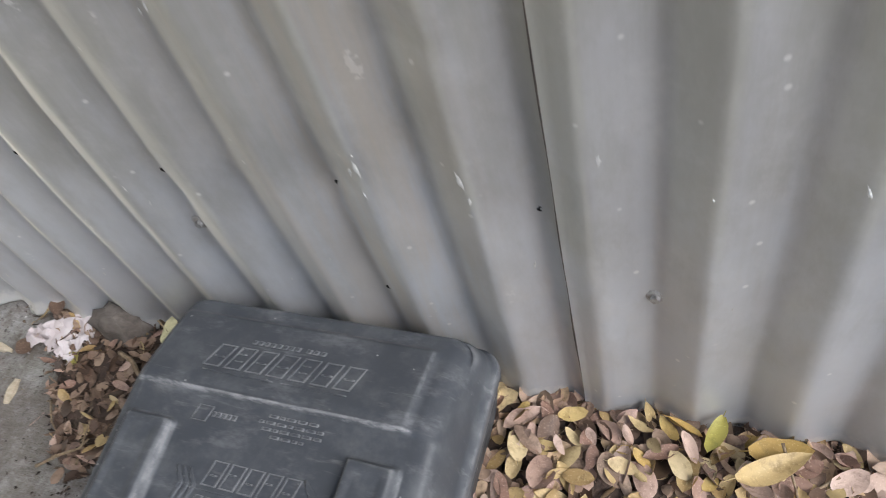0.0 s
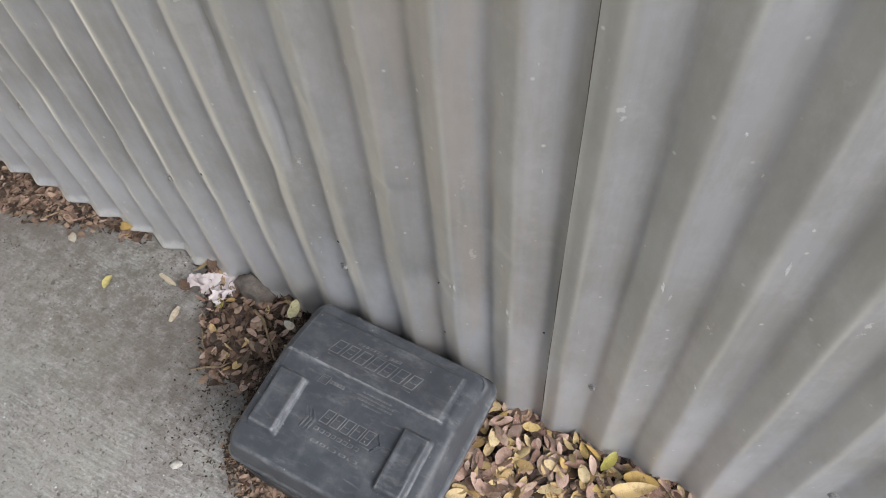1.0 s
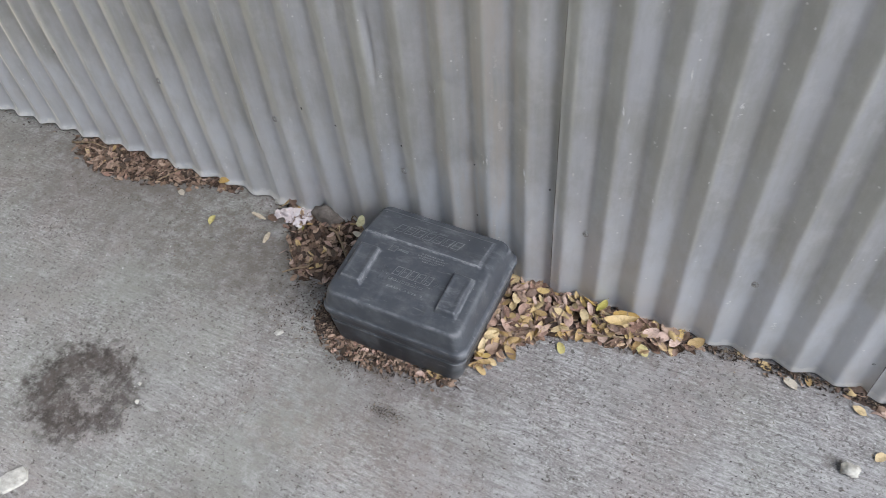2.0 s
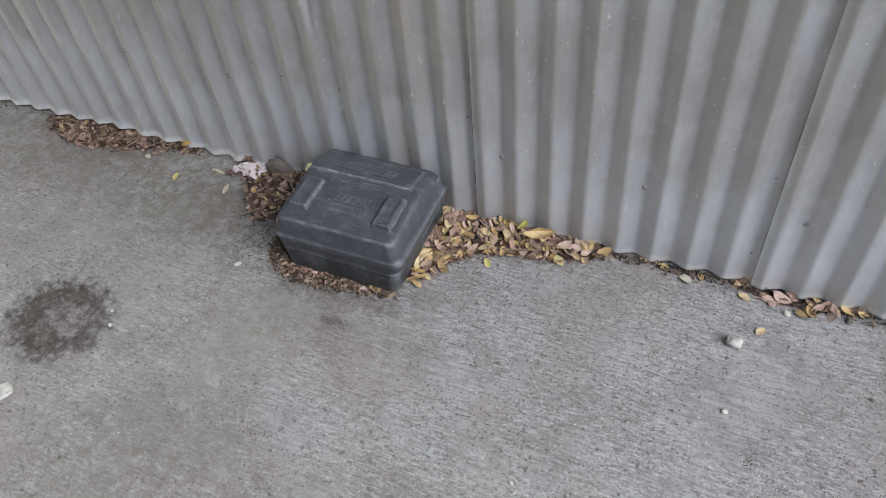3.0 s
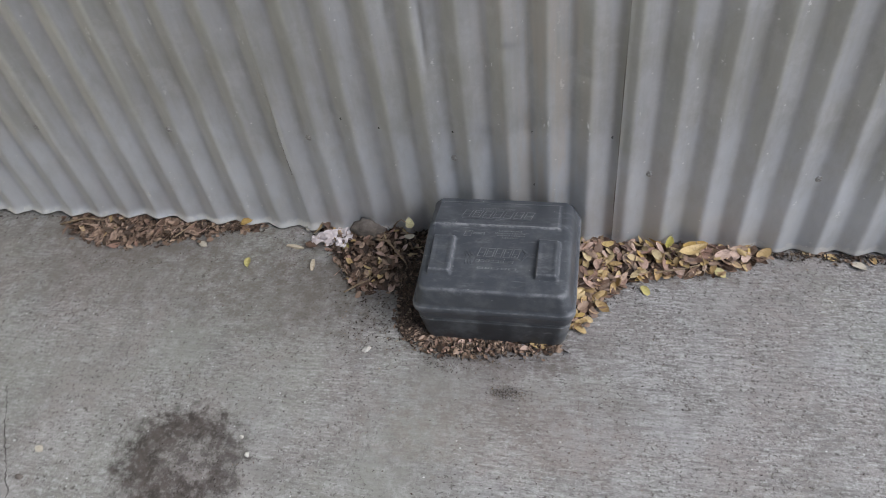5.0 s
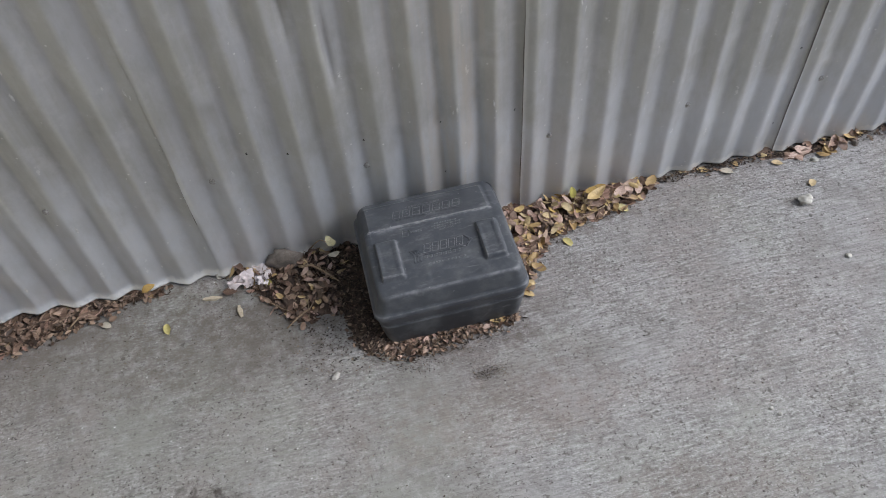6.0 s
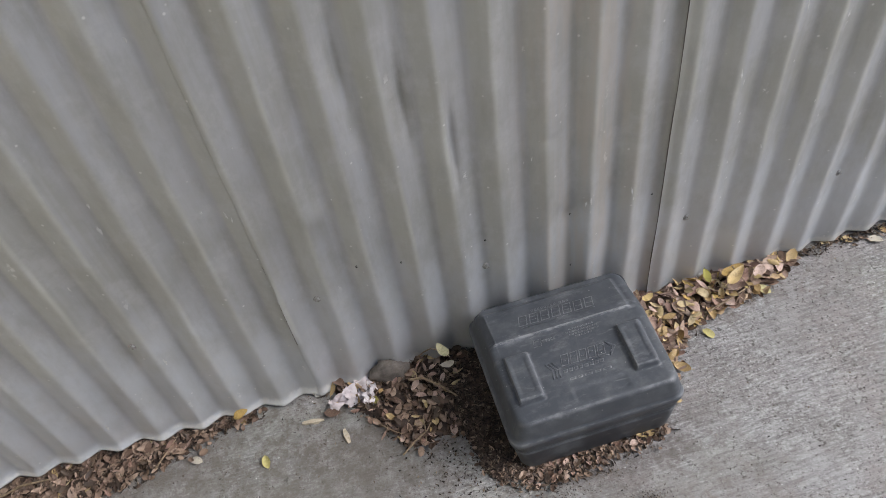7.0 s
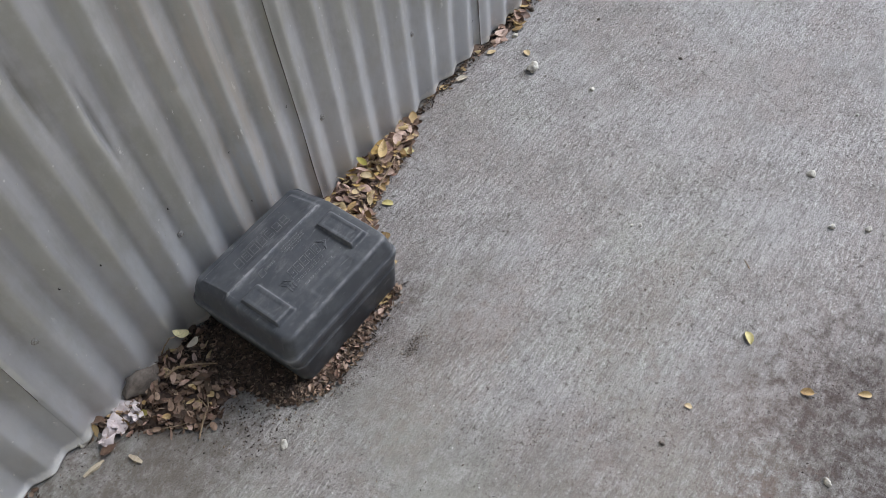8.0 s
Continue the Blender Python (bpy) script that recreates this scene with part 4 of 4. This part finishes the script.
FLAT = "single yellow fallen leaf lying on the concrete"
DRY = "single dry tan fallen leaf lying on the concrete"
for x, y, size, mat, kind, spin, label in (
    (0.260, -0.110, 0.026, OLIVE, 0, 35, FLAT), (0.386, -0.062, 0.030, OLIVE, 1, 60, FLAT), (-0.488, -0.098, 0.027, OLIVE, 2, 10, FLAT),
    (-0.598, -0.060, 0.024, PALE, 0, 60, DRY),
    (0.764, -0.103, 0.026, TAN, 0, -35, DRY), (0.577, -0.012, 0.026, TAN, 3, 75, DRY), (0.620, -0.030, 0.028, PALE, 1, 60, DRY), (0.645, -0.012, 0.022, TAN, 2, 30, DRY),
    (0.54, -0.004, 0.022, TAN, 1, 80, DRY), (0.725, -0.036, 0.026, TAN, 3, 70, DRY), (0.346, -0.782, 0.028, OLIVE, 2, 130, FLAT), (0.303, -0.891, 0.022, TAN, 1, 20, DRY),
    (0.346, -0.962, 0.022, TAN, 2, 30, DRY), (0.186, -0.754, 0.014, TAN, 3, 10, DRY), (-0.481, -0.903, 0.024, TAN, 3, 40, DRY), (-0.711, -0.519, 0.020, PALE, 3, 70, DRY),
    (0.152, -0.204, 0.026, TAN, 2, 70, DRY), (0.085, -0.243, 0.034, TAN, 4, 85, DRY),
):
    fallen_leaf(x, y, size * 0.88, mat, kind, spin, label)
fallen_leaf(-0.172, -0.027, 0.032, CREAMY, 5, 20, "pale yellow leaf propped on top of the brown heap", 0.054, 8)
fallen_leaf(-0.170, -0.046, 0.024, PALE, 5, 75, "bleached curled leaf on top of the brown heap", 0.040, 10)
fallen_leaf(0.338, -0.040, 0.060, TAN, 15, -58, "long curled yellow-tan leaf on top of the leaf heap", 0.034, 6)
fallen_leaf(0.345, -0.024, 0.044, YELLOW, 5, -78, "long curled yellow-tan leaf on top of the leaf heap", 0.028, 5)
fallen_leaf(0.300, -0.020, 0.034, GREENISH, 4, 165, "greenish yellow leaf lying on the leaf heap", 0.028, 8)
fallen_leaf(-0.515, -0.012, 0.026, YELLOW, 2, -70, "yellow leaf on the brown leaf drift", 0.022, 12)


# ---- twigs, stones, paper ----
def twig(points, r, label):
    """A thin bent stick with knots, tapering to its tip."""
    v, f, n = [], [], 6
    rng = random.Random(int(points[0][0] * 1e4))
    pts = []
    for a, b in zip(points, points[1:]):
        for i in range(5):
            pts.append(Vector(a).lerp(Vector(b), i / 5))
    pts.append(Vector(points[-1]))
    for j, p in enumerate(pts):
        d = (pts[min(j + 1, len(pts) - 1)] - pts[max(0, j - 1)]).normalized()
        s = d.cross(Vector((0, 0, 1))).normalized()
        u = s.cross(d)
        q = r * (1.1 - 0.6 * j / len(pts)) * rng.uniform(0.8, 1.2)
        for i in range(n):
            a = 2 * math.pi * i / n
            v.append(tuple(p + s * q * math.cos(a) + u * q * math.sin(a)))
    for j in range(len(pts) - 1):
        for i in range(n):
            k = (i + 1) % n
            f.append((j * n + i, j * n + k, (j + 1) * n + k, (j + 1) * n + i))
    f += [tuple(range(n - 1, -1, -1)), tuple(range(len(v) - n, len(v)))]
    return tagged(new("twig", mesh("twig", v, f, TWIG)), label, "twig")


STRAW = "pale dry twig lying on the leaf litter"
twig([(-0.93, -0.030, 0.006), (-0.87, -0.022, 0.020), (-0.82, -0.030, 0.026)], 0.0022, STRAW)
twig([(-0.66, -0.060, 0.014), (-0.62, -0.025, 0.026)], 0.0014, STRAW)
twig([(-0.238, -0.044, 0.026), (-0.215, -0.052, 0.032), (-0.192, -0.072, 0.028), (-0.170, -0.094, 0.018)], 0.0024, STRAW)
twig([(-0.212, -0.004, 0.022), (-0.202, -0.010, 0.040), (-0.190, -0.018, 0.056), (-0.176, -0.026, 0.054)], 0.0012, "thin arching stalk over the brown leaf heap")
twig([(-0.278, -0.158, 0.004), (-0.255, -0.146, 0.012), (-0.232, -0.137, 0.018), (-0.222, -0.128, 0.024)], 0.0016, STRAW)
twig([(-0.238, -0.148, 0.004), (-0.234, -0.132, 0.014), (-0.231, -0.112, 0.024)], 0.0012, STRAW)
twig([(-0.300, -0.098, 0.008), (-0.282, -0.118, 0.012), (-0.268, -0.128, 0.010)], 0.0011, STRAW)
twig([(0.270, -0.075, 0.008), (0.32, -0.066, 0.014), (0.352, -0.058, 0.018)], 0.0022, STRAW)
twig([(0.345, -0.020, 0.038), (0.357, -0.046, 0.022), (0.362, -0.062, 0.012)], 0.0013, STRAW)
twig([(0.385, -0.030, 0.020), (0.345, -0.062, 0.012)], 0.0013, STRAW)
twig([(0.474, -0.730, 0.001), (0.488, -0.714, 0.001)], 0.0010, "short dark twig on the concrete")


def stone(x, y, sx, sy, sz, material, label, seed, spin=0.0, cut=0.35, name="stone"):
    """A broken stone: a faceted lump with a flat underside."""
    bm = bmesh.new()
    bmesh.ops.create_icosphere(bm, subdivisions=3, radius=1.0)
    rng = random.Random(seed)
    cuts = [(Vector((rng.gauss(0, 1), rng.gauss(0, 1), rng.gauss(0, 1))).normalized(), rng.uniform(0.55, 0.85)) for _ in range(9)]
    for w in bm.verts:
        for d, h in cuts:
            over = w.co.dot(d) - h
            if over > 0:
                w.co -= d * over * 0.92
        w.co += w.co.normalized() * (0.22 * noise.noise(w.co * 2.3 + Vector((seed, 0, 0))) + 0.20 * noise.noise(w.co * 5.5 + Vector((seed, 4, 0))))
        w.co = Vector((w.co.x * sx, w.co.y * sy, max(w.co.z, -cut) * sz + cut * sz))
    ob = new(name, from_bm(name, bm, material))
    ob.matrix_basis = pose(x, y, 0.0, 0, 0, spin)
    return tagged(ob, label, "stone")


stone(0.724, -0.142, 0.015, 0.013, 0.013, ROCK, "small pale broken stone on the concrete", 21)
chip = bmesh.new()
_low = [chip.verts.new((x, y, 0.0)) for x, y in ((-0.023, -0.012), (-0.017, -0.018), (0.010, -0.016), (0.022, -0.012), (0.024, 0.003), (0.020, 0.015), (-0.008, 0.017), (-0.022, 0.012))]
_top = [chip.verts.new((w.co.x * 0.93, w.co.y * 0.93, 0.0045 + 0.001 * math.sin(i * 1.7))) for i, w in enumerate(_low)]
for i in range(8):
    chip.faces.new((_low[i], _low[(i + 1) % 8], _top[(i + 1) % 8], _top[i]))
_mid = chip.verts.new((0.002, 0.001, 0.0058))
for i in range(8):
    chip.faces.new((_top[i], _top[(i + 1) % 8], _mid))
chip_ob = new("plaster_chip", from_bm("plaster_chip", chip, PLASTER, False))
chip_ob.matrix_basis = pose(-0.449, -0.682, 0.0, 0, 0, 52)
tagged(chip_ob, "flat angular white chip of plaster on the concrete", "stone")
stone(-0.262, -0.012, 0.040, 0.026, 0.030, LUMP, "rounded grey mortar lump under the wall foot", 23, 0, 0.3)
stone(-0.386, -0.004, 0.013, 0.006, 0.008, PLASTER, "white chip of plaster at the wall foot", 24, 12, 0.4, "plaster_chip")
stone(-0.209, -0.276, 0.009, 0.006, 0.004, PLASTER, "tiny pale chip of plaster on the concrete", 25, 40, 0.5, "plaster_chip")
for i, (x, y, r, mat) in enumerate(((0.732, -0.283, 0.006, ROCK), (0.462, -0.533, 0.004, PLASTER), (0.732, -0.739, 0.009, ROCK), (0.632, -0.812, 0.007, PLASTER), (0.659, -0.866, 0.008, PLASTER),
                                  (0.186, -0.964, 0.007, ROCK), (0.911, -0.396, 0.005, LUMP), (0.925, -0.757, 0.004, PLASTER), (0.343, -0.603, 0.003, LUMP), (0.453, -0.520, 0.004, PLASTER),
                                  (-0.355, -0.490, 0.005, PLASTER), (-0.375, -0.460, 0.004, PLASTER), (-0.72, -0.568, 0.007, LUMP), (-0.353, -0.903, 0.005, LUMP), (-0.42, -0.985, 0.005, LUMP),
                                  (0.80, -0.05, 0.008, ROCK), (0.90, -0.03, 0.009, LUMP), (0.112, -0.748, 0.005, LUMP), (-0.254, -0.741, 0.004, LUMP), (0.944, -0.181, 0.005, LUMP))):
    stone(x, y, r, r * 0.8, r * 0.7, mat, "pebble on the concrete", 40 + i, i * 47, 0.4, "pebble")


def crumpled_paper(long, deep, seed):
    """A torn sheet, folded into sharp facets, with a ragged outline."""
    n, v, f = 22, [], []
    for j in range(n + 1):
        for i in range(n + 1):
            u, w = i / n - 0.5, j / n - 0.5
            x = u * long + 0.006 * noise.noise((u * 5, w * 5, 1 + seed))
            y = w * deep + 0.006 * noise.noise((u * 5, w * 5, 9 + seed))
            fold = 1.5 * abs(noise.noise((u * 1.7 + w * 0.8, w * 1.3, 3 + seed))) + 0.35 * abs(noise.noise((u * 3 - w * 2, w * 3 + u * 2, 6 + seed)))
            v.append((x, y, max(0.0015, 0.003 + 0.016 * fold + 0.012 * w)))
    for j in range(n):
        for i in range(n):
            u, w = (i + 0.5) / n - 0.5, (j + 0.5) / n - 0.5
            if max(abs(u) * 1.05, abs(w) * 1.1) + 0.20 * noise.noise((u * 4, w * 4, 7 + seed)) + 0.03 * noise.noise((u * 17, w * 17, seed)) < 0.44:
                a = j * (n + 1) + i
                f.append((a, a + 1, a + n + 2, a + n + 1))
    return mesh("paper_scrap", v, f, PAPER, False)


for x, y, z, long, deep, spin, seed in ((-0.318, -0.024, 0.003, 0.066, 0.056, 30, 2), (-0.352, -0.037, 0.001, 0.048, 0.026, 12, 5), (-0.306, -0.043, 0.004, 0.034, 0.022, 70, 8)):
    paper = tagged(new("paper_scrap", crumpled_paper(long, deep, seed)), "crumpled torn white paper scrap by the wall", "paper scrap", "torn paper by the wall")
    paper.matrix_basis = pose(x, y, z, 0, 0, spin)
fallen_leaf(-0.372, -0.050, 0.028, BROWN, 3, 70, "dry brown leaf beside the torn paper", 0.006, 6)
fallen_leaf(-0.300, -0.052, 0.024, GREENISH, 2, 20, "greenish yellow leaf beside the torn paper", 0.010, 8)
fallen_leaf(-0.352, -0.004, 0.024, BROWN, 1, 40, "dry tan leaf under the wall foot", 0.016, 14)
fallen_leaf(-0.362, -0.014, 0.024, TAN, 5, -20, "dry brown leaf under the wall foot", 0.014, 14)


def splinter(x, y, long, wide, spin, seed):
    """A flat torn sliver of wood with ragged ends."""
    rng = random.Random(seed)
    n, v, f = 7, [], []
    for i in range(n + 1):
        t = i / n
        w = wide * (0.55 + 0.45 * math.sin(math.pi * min(1.0, t * 1.1))) * rng.uniform(0.75, 1.1)
        bend = 0.002 * math.sin(math.pi * t)
        v += [(long * (t - 0.5), -w + rng.uniform(-1, 1) * wide * 0.2, 0.0006), (long * (t - 0.5) + rng.uniform(-1, 1) * wide * 0.4, w, 0.0006),
              (long * (t - 0.5), -w * 0.8, 0.0030 + bend), (long * (t - 0.5), w * 0.8, 0.0024 + bend)]
        if i:
            a = 4 * i
            f += [(a - 4, a - 2, a + 2, a), (a - 2, a - 1, a + 3, a + 2), (a - 1, a - 3, a + 1, a + 3)]
    f += [(0, 1, 3, 2), (4 * n, 4 * n + 2, 4 * n + 3, 4 * n + 1)]
    ob = new("wood_splinter", mesh("wood_splinter", v, f, SPLINT, False))
    ob.matrix_basis = pose(x, y, 0.0, 0, 0, spin)
    return tagged(ob, "pale torn splinter of wood on the concrete", "splinter")


splinter(-0.405, -0.053, 0.036, 0.0048, -8, 5)
splinter(-0.357, -0.096, 0.027, 0.0046, -82, 6)


# ---- loose crumbs ----
def crumbs(name, label, spots, sizes, seed, slim=0.35, category="litter"):
    """Many small flakes and splinters lying about, one sheet of stuff."""
    rng = random.Random(seed)
    v, f = [], []
    for x, y, z in spots:
        s = rng.uniform(*sizes)
        a, b = rng.uniform(0, 6.28), rng.uniform(-0.5, 0.5)
        t = s * rng.uniform(slim * 0.5, slim)
        c, d = math.cos(a), math.sin(a)
        n = len(v)
        h = s * b * 0.5
        v += [(x - c * s, y - d * s, max(0.0004, z - h)), (x - d * t, y + c * t, z + t * 0.5), (x + c * s, y + d * s, max(0.0004, z + h)), (x + d * t, y - c * t, z + 0.0005), (x, y, z + t * 1.1)]
        f += [(n, n + 3, n + 4), (n + 3, n + 2, n + 4), (n + 2, n + 1, n + 4), (n + 1, n, n + 4)]
    ob = new(name, mesh(name, v, f, BITS, False))
    return tagged(ob, label, category, kind="stuff")


rng = random.Random(77)
crumbs("soil_fibres", "fine dark splinters and fibres on the spilled soil", [(x, y, bed(x, y, SOIL_BED, 0.014) + rng.uniform(0, 0.003)) for x, y in scatter(rng, SOIL_BED, 4200)], (0.0010, 0.0045), 78, 0.35)
for poly, count, seed in ((PILE_RIGHT, 500, 1), (PILE_FRONT, 900, 2), (PILE_LEFT, 900, 3), (PILE_FAR, 1100, 4)):
    r = random.Random(seed)
    crumbs("leaf_crumbs", "broken brown leaf crumbs between the fallen leaves", [(x + r.gauss(0, 0.010), min(0.0, y + r.gauss(0, 0.008)), 0.001 + 0.7 * bed(x, y, poly, 0.016) * r.random()) for x, y in scatter(r, poly, count)], (0.0015, 0.006), seed + 80)
r = random.Random(30)
crumbs("soil_spill", "dark soil crumbs strewn round the spilled soil", [(r.gauss(-0.19, 0.05), min(-0.01, r.gauss(-0.17, 0.06)), 0.0008) for _ in range(700)], (0.0008, 0.003), 92, 0.6, "soil")
r = random.Random(31)
crumbs("wall_foot_dirt", "line of dark dirt crumbs along the wall foot", [(x, -0.003 - abs(r.gauss(0, 0.010)), 0.001 + 0.004 * r.random()) for x in [r.uniform(0.38, 1.5) for _ in range(1700)]] + [(x, -0.003 - abs(r.gauss(0, 0.008)), 0.001) for x in [r.uniform(-1.3, 0.1) for _ in range(160)]], (0.0012, 0.0045), 90, 0.6)
crumbs("grit", "scattered dark grit and splinters on the concrete", [(r.uniform(-1.3, 1.4), -abs(r.gauss(0, 0.5)), 0.0006) for _ in range(1500)], (0.0008, 0.0026), 91, 0.6, "grit")
r = random.Random(41)
for cx, cy, sx, sy, n in ((0.040, -0.338, 0.015, 0.006, 130), (-0.02, -0.28, 0.05, 0.010, 70), (-0.07, -0.295, 0.02, 0.010, 60), (-0.70, -0.12, 0.03, 0.008, 30), (-0.78, -0.12, 0.02, 0.008, 25), (-0.46, -0.515, 0.06, 0.05, 60), (-0.30, -0.878, 0.05, 0.010, 60), (-0.36, -0.905, 0.02, 0.006, 40), (0.03, -0.588, 0.018, 0.006, 30), (0.78, -0.352, 0.008, 0.006, 22), (0.166, -0.731, 0.010, 0.008, 20), (0.27, -0.96, 0.10, 0.06, 130)):
    crumbs("dirt_smudge", "small smudge of dark dirt crumbs on the concrete", [(r.gauss(cx, sx), r.gauss(cy, sy), 0.0006) for _ in range(2 * n)], (0.0007, 0.0024), n, 0.4, "dirt")
